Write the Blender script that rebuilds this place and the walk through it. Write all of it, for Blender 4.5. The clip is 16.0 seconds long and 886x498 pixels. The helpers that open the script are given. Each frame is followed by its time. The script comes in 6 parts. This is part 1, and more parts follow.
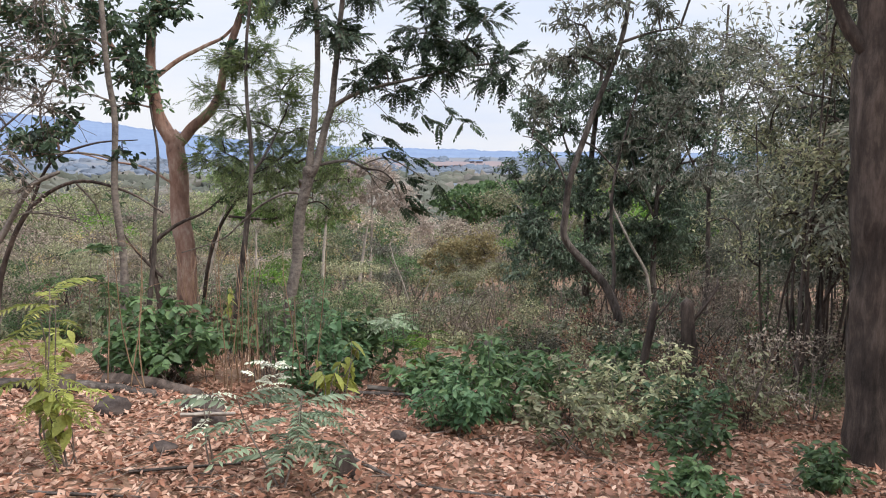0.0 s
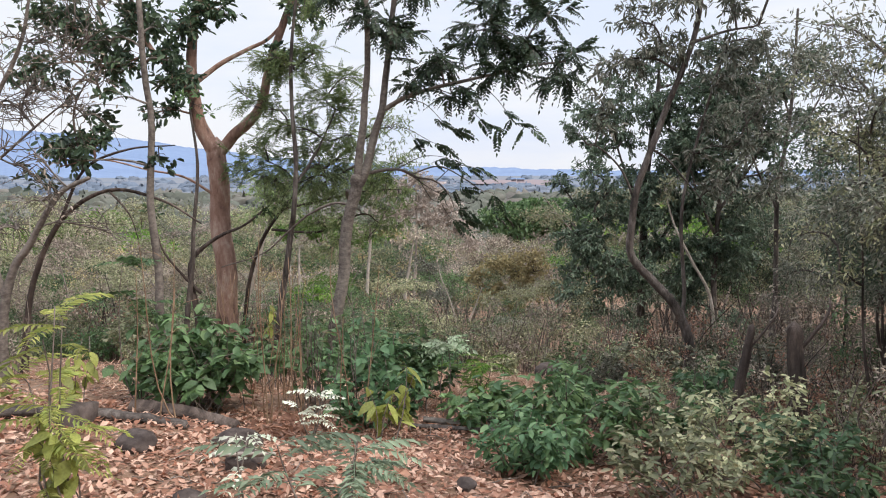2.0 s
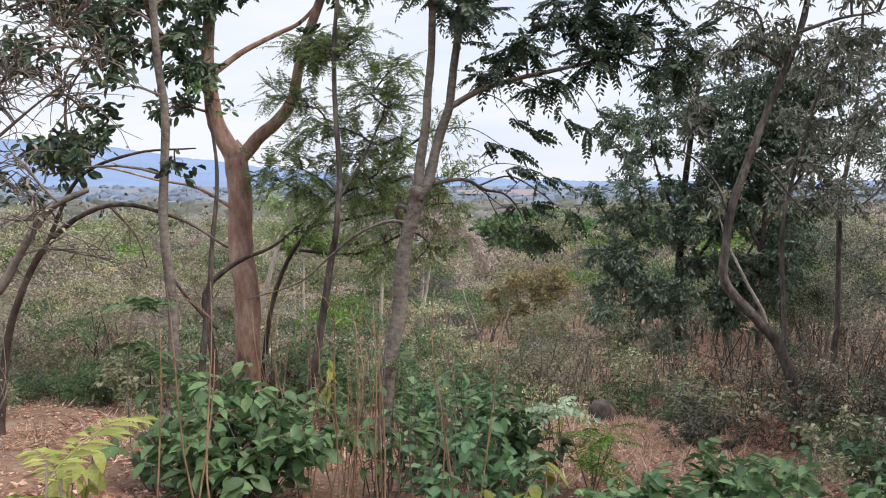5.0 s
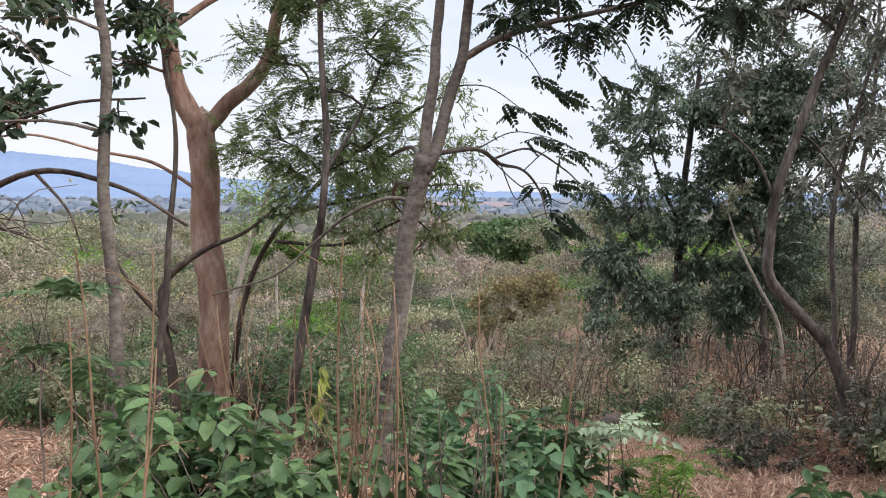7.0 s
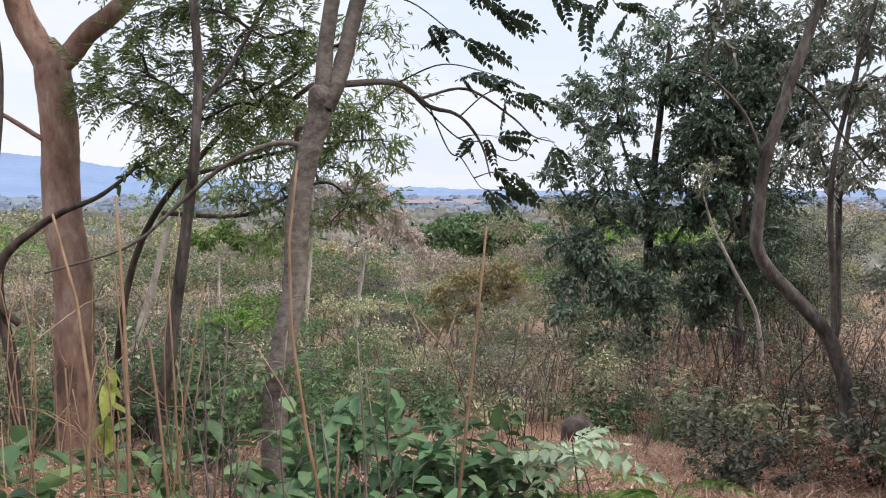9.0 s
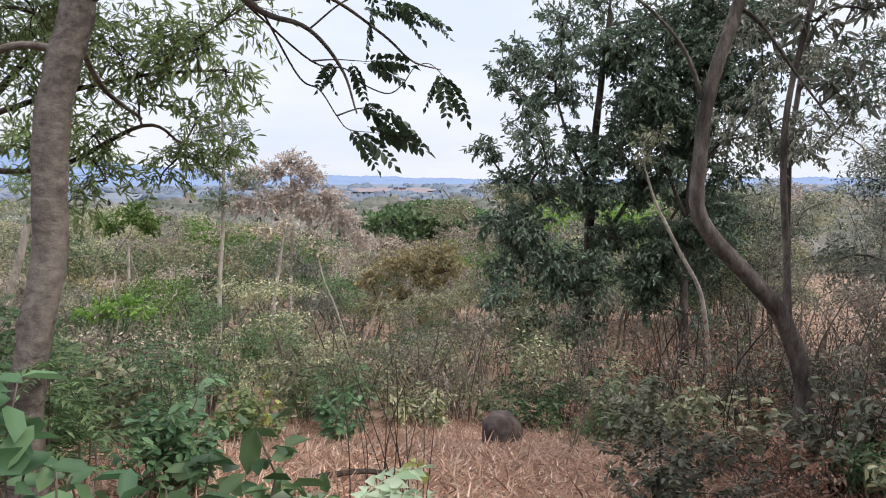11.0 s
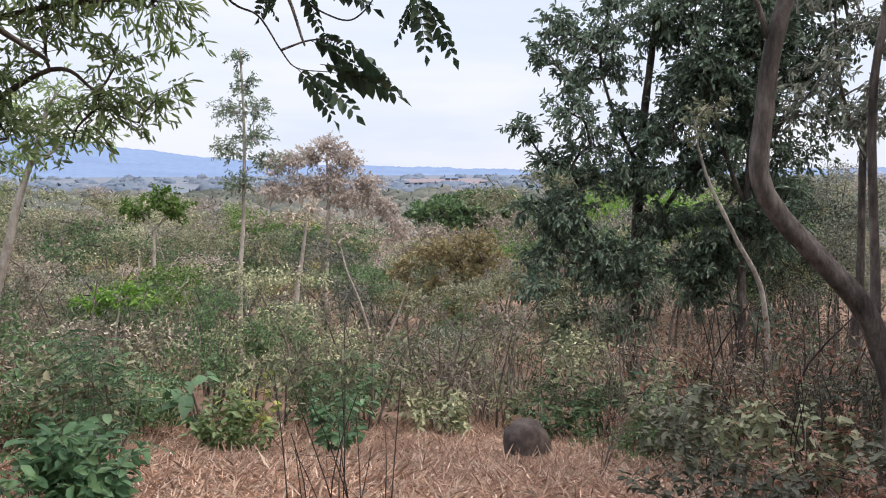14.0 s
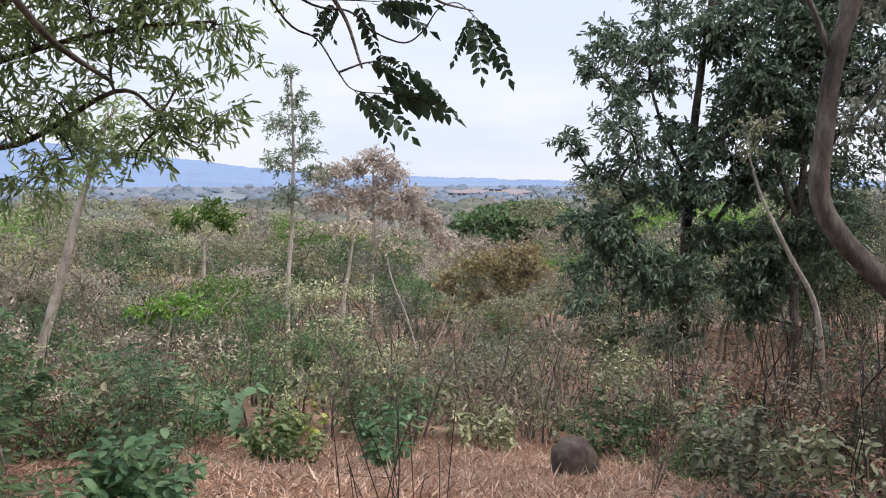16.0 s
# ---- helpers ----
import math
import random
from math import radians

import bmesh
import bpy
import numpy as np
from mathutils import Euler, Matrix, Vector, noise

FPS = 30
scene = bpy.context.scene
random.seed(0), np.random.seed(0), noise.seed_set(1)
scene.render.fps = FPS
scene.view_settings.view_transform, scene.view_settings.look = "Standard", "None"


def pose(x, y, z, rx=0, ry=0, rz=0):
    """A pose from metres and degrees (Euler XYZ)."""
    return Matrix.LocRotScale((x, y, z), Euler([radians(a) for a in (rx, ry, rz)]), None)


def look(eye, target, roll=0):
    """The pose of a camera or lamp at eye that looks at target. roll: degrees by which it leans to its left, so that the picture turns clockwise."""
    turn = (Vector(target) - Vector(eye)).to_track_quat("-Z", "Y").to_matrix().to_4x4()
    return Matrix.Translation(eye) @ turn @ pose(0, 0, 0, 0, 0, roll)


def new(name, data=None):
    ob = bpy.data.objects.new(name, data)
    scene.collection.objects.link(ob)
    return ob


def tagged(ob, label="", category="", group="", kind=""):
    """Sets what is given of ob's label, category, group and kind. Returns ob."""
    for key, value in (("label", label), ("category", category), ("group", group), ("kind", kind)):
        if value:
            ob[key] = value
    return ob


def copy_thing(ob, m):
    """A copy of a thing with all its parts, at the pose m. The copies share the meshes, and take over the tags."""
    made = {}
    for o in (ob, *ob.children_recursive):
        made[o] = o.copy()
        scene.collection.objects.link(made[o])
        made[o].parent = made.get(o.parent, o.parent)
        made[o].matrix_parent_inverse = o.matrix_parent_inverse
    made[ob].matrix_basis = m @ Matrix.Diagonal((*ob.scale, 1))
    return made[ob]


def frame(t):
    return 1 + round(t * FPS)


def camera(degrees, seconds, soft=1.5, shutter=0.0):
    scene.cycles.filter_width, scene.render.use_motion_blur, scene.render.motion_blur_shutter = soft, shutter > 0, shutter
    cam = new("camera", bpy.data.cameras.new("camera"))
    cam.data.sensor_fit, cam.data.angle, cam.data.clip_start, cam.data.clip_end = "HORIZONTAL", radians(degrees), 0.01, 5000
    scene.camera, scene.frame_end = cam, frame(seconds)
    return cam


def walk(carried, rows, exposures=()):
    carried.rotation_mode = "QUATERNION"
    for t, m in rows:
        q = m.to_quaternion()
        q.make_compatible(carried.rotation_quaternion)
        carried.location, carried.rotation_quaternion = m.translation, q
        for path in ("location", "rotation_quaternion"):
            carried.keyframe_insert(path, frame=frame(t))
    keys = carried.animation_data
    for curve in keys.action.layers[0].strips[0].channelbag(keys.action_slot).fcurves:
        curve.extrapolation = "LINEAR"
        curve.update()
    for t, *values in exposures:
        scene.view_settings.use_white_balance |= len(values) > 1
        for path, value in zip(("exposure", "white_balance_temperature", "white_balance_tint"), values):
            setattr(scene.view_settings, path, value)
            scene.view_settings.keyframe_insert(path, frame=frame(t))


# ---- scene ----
# ---------------------------------------------------------------- camera
cam = camera(58.3, 16.0, soft=1.05)
METRES, EYE, TILT, LEAN, TURN = 10.0, 1.6, -7.0, 0.0, 0.0
ROWS = [
    (0.0, 0.0, 0.0, 0.0, -0.0, 0.0, -0.0),
    (0.5, 0.0084, 0.0165, -0.0045, 1.5, 0.39, -0.26),
    (1.0, -0.001, 0.0428, -0.0049, 2.36, 0.74, -0.43),
    (1.5, -0.0158, 0.0684, 0.0013, 2.72, 1.04, -0.39),
    (2.0, -0.0238, 0.0942, -0.0036, 2.95, 1.3, -0.31),
    (2.5, -0.0305, 0.1251, 0.0018, 3.04, 1.48, -0.31),
    (3.0, -0.0453, 0.1512, 0.0013, 3.12, 1.61, -0.32),
    (3.5, -0.0649, 0.1841, 0.0127, 3.06, 1.64, -0.42),
    (4.0, -0.0821, 0.2247, 0.0207, 2.78, 1.63, -0.49),
    (4.5, -0.1112, 0.2589, 0.0234, 2.37, 1.77, -0.43),
    (7.0, -0.1776, 0.452, 0.0012, -0.09, 2.89, -0.26),
    (7.5, -0.1753, 0.4956, 0.0001, -0.58, 2.92, -0.17),
    (8.0, -0.1603, 0.5355, -0.008, -0.98, 2.9, -0.13),
    (8.5, -0.1463, 0.5746, -0.0158, -1.43, 2.81, 0.01),
    (9.0, -0.1335, 0.6189, -0.0159, -2.22, 2.74, 0.18),
    (9.5, -0.1103, 0.6625, -0.0239, -3.29, 2.48, 0.29),
    (10.0, -0.0899, 0.698, -0.0274, -4.31, 2.2, 0.42),
    (12.5, -0.0241, 0.8651, -0.0297, -5.92, 1.26, 0.94),
    (13.0, -0.0128, 0.8867, -0.0294, -4.69, 0.94, 0.81),
    (13.5, -0.0119, 0.8909, -0.0311, -2.92, 1.02, 0.6),
    (14.0, -0.0099, 0.8927, -0.0336, -1.75, 1.29, 0.33),
    (14.5, -0.0074, 0.8959, -0.0287, -0.64, 1.54, 0.06),
    (15.0, -0.0102, 0.895, -0.0262, 0.24, 1.74, -0.06),
    (15.5, -0.0131, 0.8929, -0.0265, 0.86, 1.9, -0.15),
    (16.0, -0.0156, 0.8922, -0.0283, 1.35, 2.06, -0.22),
]
walk(cam, [(t, pose(0, 0, EYE, TILT, LEAN, TURN) @ pose(METRES * x, METRES * y, METRES * z, 90 + pitch, roll, yaw)) for t, x, y, z, yaw, pitch, roll in ROWS],
     exposures=[(0.0, 0.05, 6480, 12.0), (8.0, 0.12, 6450, 12.5), (16.0, 0.07, 6380, 13.5)])

# ---------------------------------------------------------------- world, sun
SUN_EL, SUN_AZ = 56.0, 108.0          # degrees; azimuth clockwise from +y


def build_world():
    world = bpy.data.worlds.new("hazy_sky")
    scene.world = world
    world.use_nodes = True
    nt = world.node_tree
    nt.nodes.clear()
    out = nt.nodes.new("ShaderNodeOutputWorld")
    sky = nt.nodes.new("ShaderNodeTexSky")
    sky.sky_type, sky.sun_disc = "NISHITA", False
    sky.sun_elevation, sky.sun_rotation = radians(SUN_EL), radians(SUN_AZ)
    sky.dust_density, sky.air_density = 3.0, 1.0
    bg = nt.nodes.new("ShaderNodeBackground")
    bg.inputs["Strength"].default_value = 0.10
    nt.links.new(sky.outputs["Color"], bg.inputs["Color"])
    # thin high cloud over the whole sky, broken by bluer streaks
    coord = nt.nodes.new("ShaderNodeTexCoord")
    mp = nt.nodes.new("ShaderNodeMapping")
    mp.inputs["Scale"].default_value = (1.3, 1.3, 6.0)
    noise_tex = nt.nodes.new("ShaderNodeTexNoise")
    noise_tex.inputs["Scale"].default_value = 2.2
    noise_tex.inputs["Detail"].default_value = 6
    noise_tex.inputs["Roughness"].default_value = 0.55
    ramp = nt.nodes.new("ShaderNodeValToRGB")
    ramp.color_ramp.elements[0].position, ramp.color_ramp.elements[1].position = 0.36, 0.62
    ramp.color_ramp.elements[0].color = (0.76, 0.84, 0.985, 1)
    ramp.color_ramp.elements[1].color = (0.90, 0.93, 0.975, 1)
    cloud = nt.nodes.new("ShaderNodeBackground")
    # a hazy sky is brightest overhead
    sep = nt.nodes.new("ShaderNodeSeparateXYZ")
    high = nt.nodes.new("ShaderNodeMapRange")
    high.interpolation_type = "SMOOTHSTEP"
    high.inputs["From Min"].default_value, high.inputs["From Max"].default_value = 0.25, 0.9
    high.inputs["To Min"].default_value, high.inputs["To Max"].default_value = 1.08, 2.8
    nt.links.new(coord.outputs["Generated"], sep.inputs[0])
    nt.links.new(sep.outputs["Z"], high.inputs["Value"])
    nt.links.new(high.outputs[0], cloud.inputs["Strength"])
    mix = nt.nodes.new("ShaderNodeMixShader")
    mix.inputs["Fac"].default_value = 0.86
    nt.links.new(coord.outputs["Generated"], mp.inputs["Vector"])
    nt.links.new(mp.outputs["Vector"], noise_tex.inputs["Vector"])
    nt.links.new(noise_tex.outputs["Fac"], ramp.inputs["Fac"])
    nt.links.new(ramp.outputs["Color"], cloud.inputs["Color"])
    nt.links.new(bg.outputs[0], mix.inputs[1])
    nt.links.new(cloud.outputs[0], mix.inputs[2])
    nt.links.new(mix.outputs[0], out.inputs["Surface"])


build_world()
sun_data = bpy.data.lights.new("sun", "SUN")
sun_data.energy, sun_data.angle, sun_data.color = 3.0, radians(14), (1.0, 0.93, 0.84)
sun = new("sun", sun_data)
sun.matrix_world = look((40 * math.sin(radians(SUN_AZ)), 40 * math.cos(radians(SUN_AZ)), 52), (0, 10, 0))


# ---------------------------------------------------------------- materials
def node_mat(name):
    m = bpy.data.materials.new(name)
    m.use_nodes = True
    nt = m.node_tree
    return m, nt, nt.nodes["Principled BSDF"], nt.nodes["Material Output"]


def ramp_node(nt, stops):
    r = nt.nodes.new("ShaderNodeValToRGB")
    els = r.color_ramp.elements
    while len(els) < len(stops):
        els.new(0.5)
    for e, (p, c) in zip(els, stops):
        e.position, e.color = p, (*c, 1)
    return r


def leaf_mat(name, colours, rough=0.5, glow=0.35, vary=0.38):
    """Leaves: colour by leaf, a shade by plant, some light through the blade."""
    m, nt, p, out = node_mat(name)
    geo = nt.nodes.new("ShaderNodeNewGeometry")
    n = len(colours)
    r = ramp_node(nt, [(i / (n - 1), c) for i, c in enumerate(colours)])
    nt.links.new(geo.outputs["Random Per Island"], r.inputs["Fac"])
    info = nt.nodes.new("ShaderNodeObjectInfo")
    rng = nt.nodes.new("ShaderNodeMapRange")
    rng.inputs["To Min"].default_value, rng.inputs["To Max"].default_value = 1 - vary, 1 + vary
    nt.links.new(info.outputs["Random"], rng.inputs["Value"])
    coord = nt.nodes.new("ShaderNodeTexCoord")
    tex = nt.nodes.new("ShaderNodeTexNoise")
    tex.inputs["Scale"].default_value = 9.0
    tex.inputs["Detail"].default_value = 3
    nt.links.new(coord.outputs["Object"], tex.inputs["Vector"])
    rng2 = nt.nodes.new("ShaderNodeMapRange")
    rng2.inputs["From Min"].default_value, rng2.inputs["From Max"].default_value = 0.3, 0.7
    rng2.inputs["To Min"].default_value, rng2.inputs["To Max"].default_value = 0.78, 1.22
    nt.links.new(tex.outputs["Fac"], rng2.inputs["Value"])
    mul = nt.nodes.new("ShaderNodeMath")
    mul.operation = "MULTIPLY"
    nt.links.new(rng.outputs[0], mul.inputs[0])
    nt.links.new(rng2.outputs[0], mul.inputs[1])
    hsv = nt.nodes.new("ShaderNodeHueSaturation")
    nt.links.new(mul.outputs[0], hsv.inputs["Value"])
    nt.links.new(r.outputs["Color"], hsv.inputs["Color"])
    nt.links.new(hsv.outputs["Color"], p.inputs["Base Color"])
    p.inputs["Roughness"].default_value = rough
    p.inputs["Specular IOR Level"].default_value = 0.35
    tr = nt.nodes.new("ShaderNodeBsdfTranslucent")
    nt.links.new(hsv.outputs["Color"], tr.inputs["Color"])
    mix = nt.nodes.new("ShaderNodeMixShader")
    mix.inputs["Fac"].default_value = glow
    nt.links.new(p.outputs[0], mix.inputs[1])
    nt.links.new(tr.outputs[0], mix.inputs[2])
    nt.links.new(mix.outputs[0], out.inputs["Surface"])
    return m


def bark_mat(name, colours, scale=9.0, stretch=0.25, rough=0.9, bump=0.5, rings=0.0):
    """Bark: blotches, fine streaks along the stem and relief."""
    m, nt, p, out = node_mat(name)
    coord = nt.nodes.new("ShaderNodeTexCoord")
    mp = nt.nodes.new("ShaderNodeMapping")
    mp.inputs["Scale"].default_value = (1, 1, stretch)
    nt.links.new(coord.outputs["Object"], mp.inputs["Vector"])
    a = nt.nodes.new("ShaderNodeTexNoise")
    a.inputs["Scale"].default_value, a.inputs["Detail"].default_value, a.inputs["Roughness"].default_value = scale, 8, 0.68
    nt.links.new(mp.outputs[0], a.inputs["Vector"])
    b = nt.nodes.new("ShaderNodeTexNoise")
    b.inputs["Scale"].default_value, b.inputs["Detail"].default_value = 1.7, 4
    nt.links.new(coord.outputs["Object"], b.inputs["Vector"])
    add = nt.nodes.new("ShaderNodeMath")
    add.operation = "MULTIPLY_ADD"
    add.inputs[1].default_value = 0.55
    half = nt.nodes.new("ShaderNodeMath")
    half.operation = "MULTIPLY"
    half.inputs[1].default_value = 0.45
    nt.links.new(b.outputs["Fac"], half.inputs[0])
    nt.links.new(a.outputs["Fac"], add.inputs[0])
    nt.links.new(half.outputs[0], add.inputs[2])
    n = len(colours)
    r = ramp_node(nt, [(0.39 + 0.23 * i / (n - 1), c) for i, c in enumerate(colours)])
    nt.links.new(add.outputs[0], r.inputs["Fac"])
    nt.links.new(r.outputs["Color"], p.inputs["Base Color"])
    p.inputs["Roughness"].default_value = rough
    p.inputs["Specular IOR Level"].default_value = 0.25
    bp = nt.nodes.new("ShaderNodeBump")
    bp.inputs["Strength"].default_value, bp.inputs["Distance"].default_value = bump, 0.03
    nt.links.new(a.outputs["Fac"], bp.inputs["Height"])
    nt.links.new(bp.outputs[0], p.inputs["Normal"])
    return m


def ground_mat(name, colours, scale, fine, bump=0.6):
    m, nt, p, out = node_mat(name)
    coord = nt.nodes.new("ShaderNodeTexCoord")
    a = nt.nodes.new("ShaderNodeTexNoise")
    a.inputs["Scale"].default_value, a.inputs["Detail"].default_value, a.inputs["Roughness"].default_value = fine, 8, 0.7
    b = nt.nodes.new("ShaderNodeTexNoise")
    b.inputs["Scale"].default_value, b.inputs["Detail"].default_value = scale, 5
    nt.links.new(coord.outputs["Object"], a.inputs["Vector"])
    nt.links.new(coord.outputs["Object"], b.inputs["Vector"])
    mx = nt.nodes.new("ShaderNodeMath")
    mx.operation = "ADD"
    nt.links.new(a.outputs["Fac"], mx.inputs[0])
    nt.links.new(b.outputs["Fac"], mx.inputs[1])
    hf = nt.nodes.new("ShaderNodeMath")
    hf.operation = "MULTIPLY"
    hf.inputs[1].default_value = 0.5
    nt.links.new(mx.outputs[0], hf.inputs[0])
    n = len(colours)
    r = ramp_node(nt, [(0.36 + 0.28 * i / (n - 1), c) for i, c in enumerate(colours)])
    nt.links.new(hf.outputs[0], r.inputs["Fac"])
    nt.links.new(r.outputs["Color"], p.inputs["Base Color"])
    p.inputs["Roughness"].default_value = 0.95
    p.inputs["Specular IOR Level"].default_value = 0.15
    bp = nt.nodes.new("ShaderNodeBump")
    bp.inputs["Strength"].default_value, bp.inputs["Distance"].default_value = bump, 0.05
    nt.links.new(a.outputs["Fac"], bp.inputs["Height"])
    nt.links.new(bp.outputs[0], p.inputs["Normal"])
    return m


M = {
    "soil": ground_mat("soil", [(0.099, 0.058, 0.04), (0.198, 0.122, 0.081), (0.297, 0.198, 0.14)], 0.6, 14),
    # plain and hill colours have the blue of distant haze mixed in
    "plain": ground_mat("far_plain_haze", [(0.11, 0.135, 0.17), (0.14, 0.16, 0.185), (0.20, 0.185, 0.19)], 0.012, 0.09, 0.0),
    "hill": ground_mat("far_hill_haze", [(0.13, 0.18, 0.28), (0.16, 0.22, 0.33)], 0.004, 0.03, 0.0),
    "midwood": leaf_mat("middle_woods", [(0.085, 0.095, 0.075), (0.12, 0.125, 0.10), (0.17, 0.155, 0.135)], 0.9, 0.1),
    "pale_crown": leaf_mat("pale_pinkish_leaf", [(0.380, 0.316, 0.270), (0.494, 0.420, 0.362), (0.609, 0.529, 0.460)], 0.7, 0.4),
    "white_leaf": leaf_mat("whitish_leaf", [(0.48, 0.53, 0.38), (0.60, 0.64, 0.50), (0.70, 0.71, 0.60)], 0.5, 0.3),
    "green_grey": leaf_mat("grey_green_leaf", [(0.12, 0.17, 0.10), (0.18, 0.24, 0.15), (0.26, 0.32, 0.21)], 0.5, 0.35),
    # blue-grey: distance haze is part of this leaf colour
    "farwood_haze": leaf_mat("far_woods", [(0.115, 0.15, 0.20), (0.13, 0.16, 0.205), (0.15, 0.17, 0.205)], 0.9, 0.1),
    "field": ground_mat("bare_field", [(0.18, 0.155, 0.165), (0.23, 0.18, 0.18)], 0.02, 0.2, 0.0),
    "bark_orange": bark_mat("orange_bark", [(0.10, 0.063, 0.05), (0.235, 0.14, 0.105), (0.31, 0.20, 0.155), (0.41, 0.32, 0.26)], 11, 0.4, 0.75),
    "bark_grey": bark_mat("grey_bark", [(0.068, 0.055, 0.047), (0.153, 0.13, 0.112), (0.243, 0.212, 0.18)], 16, 1.4),
    "bark_brown": bark_mat("brown_bark", [(0.032, 0.027, 0.023), (0.086, 0.07, 0.061), (0.178, 0.153, 0.134)], 18, 0.3, bump=0.8),
    "bark_dark": bark_mat("dark_bark", [(0.026, 0.020, 0.017), (0.064, 0.048, 0.040), (0.14, 0.108, 0.09)], 14, 0.25, bump=0.9),
    "bark_pale": bark_mat("pale_bark", [(0.19, 0.16, 0.135), (0.33, 0.285, 0.24), (0.46, 0.41, 0.36)], 12, 0.6),
    "twig": bark_mat("twig_bark", [(0.082, 0.064, 0.053), (0.172, 0.138, 0.117), (0.29, 0.245, 0.205)], 20, 0.5),
    "straw": leaf_mat("dry_straw", [(0.254, 0.150, 0.104), (0.601, 0.393, 0.284), (0.809, 0.578, 0.445), (0.850, 0.693, 0.554), (0.531, 0.330, 0.231), (0.739, 0.566, 0.450)], 0.7, 0.25, 0.15),
    "dead_leaf": leaf_mat("dead_leaf", [(0.115, 0.055, 0.037), (0.276, 0.139, 0.089), (0.437, 0.246, 0.167), (0.598, 0.406, 0.304), (0.230, 0.101, 0.061), (0.345, 0.161, 0.101)], 0.75, 0.15, 0.1),
    "green_dark": leaf_mat("dark_green_leaf", [(0.030, 0.053, 0.034), (0.053, 0.086, 0.048), (0.083, 0.124, 0.064)], 0.42, 0.25),
    "green_mid": leaf_mat("mid_green_leaf", [(0.052, 0.100, 0.044), (0.096, 0.165, 0.066), (0.155, 0.23, 0.094)], 0.45, 0.35),
    "green_light": leaf_mat("light_green_leaf", [(0.12, 0.175, 0.065), (0.19, 0.255, 0.10), (0.27, 0.325, 0.15)], 0.5, 0.4),
    "green_bright": leaf_mat("bright_green_leaf", [(0.072, 0.16, 0.024), (0.128, 0.24, 0.04), (0.192, 0.296, 0.064)], 0.5, 0.45),
    "green_yellow": leaf_mat("yellow_green_leaf", [(0.20, 0.25, 0.06), (0.30, 0.33, 0.085), (0.42, 0.42, 0.13)], 0.5, 0.45),
    "green_pale": leaf_mat("pale_green_leaf", [(0.22, 0.31, 0.17), (0.32, 0.41, 0.25), (0.42, 0.48, 0.33)], 0.5, 0.35),
    "green_blue": leaf_mat("blue_green_leaf", [(0.053, 0.11, 0.051), (0.089, 0.165, 0.076), (0.142, 0.22, 0.102)], 0.5, 0.35),
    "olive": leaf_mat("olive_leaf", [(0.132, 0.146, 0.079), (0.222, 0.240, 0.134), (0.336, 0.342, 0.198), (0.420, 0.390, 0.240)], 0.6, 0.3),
    "grey_olive": leaf_mat("grey_olive_leaf", [(0.108, 0.122, 0.086), (0.179, 0.194, 0.144), (0.302, 0.287, 0.23)], 0.45, 0.25),
    "drab": leaf_mat("dry_brown_leaf", [(0.206, 0.171, 0.136), (0.313, 0.262, 0.206), (0.437, 0.366, 0.295), (0.271, 0.254, 0.171)], 0.7, 0.25),
    "pinkish": leaf_mat("faded_pinkish_leaf", [(0.286, 0.231, 0.193), (0.396, 0.325, 0.270), (0.506, 0.418, 0.352)], 0.7, 0.3),
    "ochre": leaf_mat("ochre_leaf", [(0.280, 0.245, 0.119), (0.406, 0.336, 0.161), (0.504, 0.406, 0.217)], 0.6, 0.35),
    "grey_dark": leaf_mat("dusky_grey_green_leaf", [(0.048, 0.074, 0.05), (0.082, 0.118, 0.076), (0.135, 0.17, 0.115)], 0.38, 0.3),
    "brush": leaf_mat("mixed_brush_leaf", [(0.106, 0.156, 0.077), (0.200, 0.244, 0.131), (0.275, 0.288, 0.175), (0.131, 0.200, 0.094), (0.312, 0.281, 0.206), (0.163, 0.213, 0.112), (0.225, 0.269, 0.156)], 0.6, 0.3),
    # Darker brush and olive leaves: the right side's shade painted into their colour.
    "brush_shade": leaf_mat("brush_leaf_painted_shade", [(0.06, 0.07, 0.045), (0.11, 0.105, 0.075), (0.14, 0.10, 0.08), (0.08, 0.10, 0.058), (0.17, 0.135, 0.11)], 0.65, 0.2),
    "olive_shade": leaf_mat("olive_leaf_painted_shade", [(0.06, 0.068, 0.042), (0.10, 0.105, 0.066), (0.16, 0.145, 0.10)], 0.6, 0.2),
    "rust": leaf_mat("rust_brown_leaf", [(0.2, 0.106, 0.069), (0.312, 0.163, 0.106), (0.25, 0.15, 0.112)], 0.7, 0.25),
    "stalk": bark_mat("dry_stalk", [(0.14, 0.085, 0.05), (0.25, 0.16, 0.10), (0.33, 0.23, 0.15)], 20, 0.5),
    "rock": bark_mat("dark_rock", [(0.033, 0.024, 0.021), (0.071, 0.055, 0.048), (0.136, 0.106, 0.093)], 7, 1.0, bump=0.8),
}


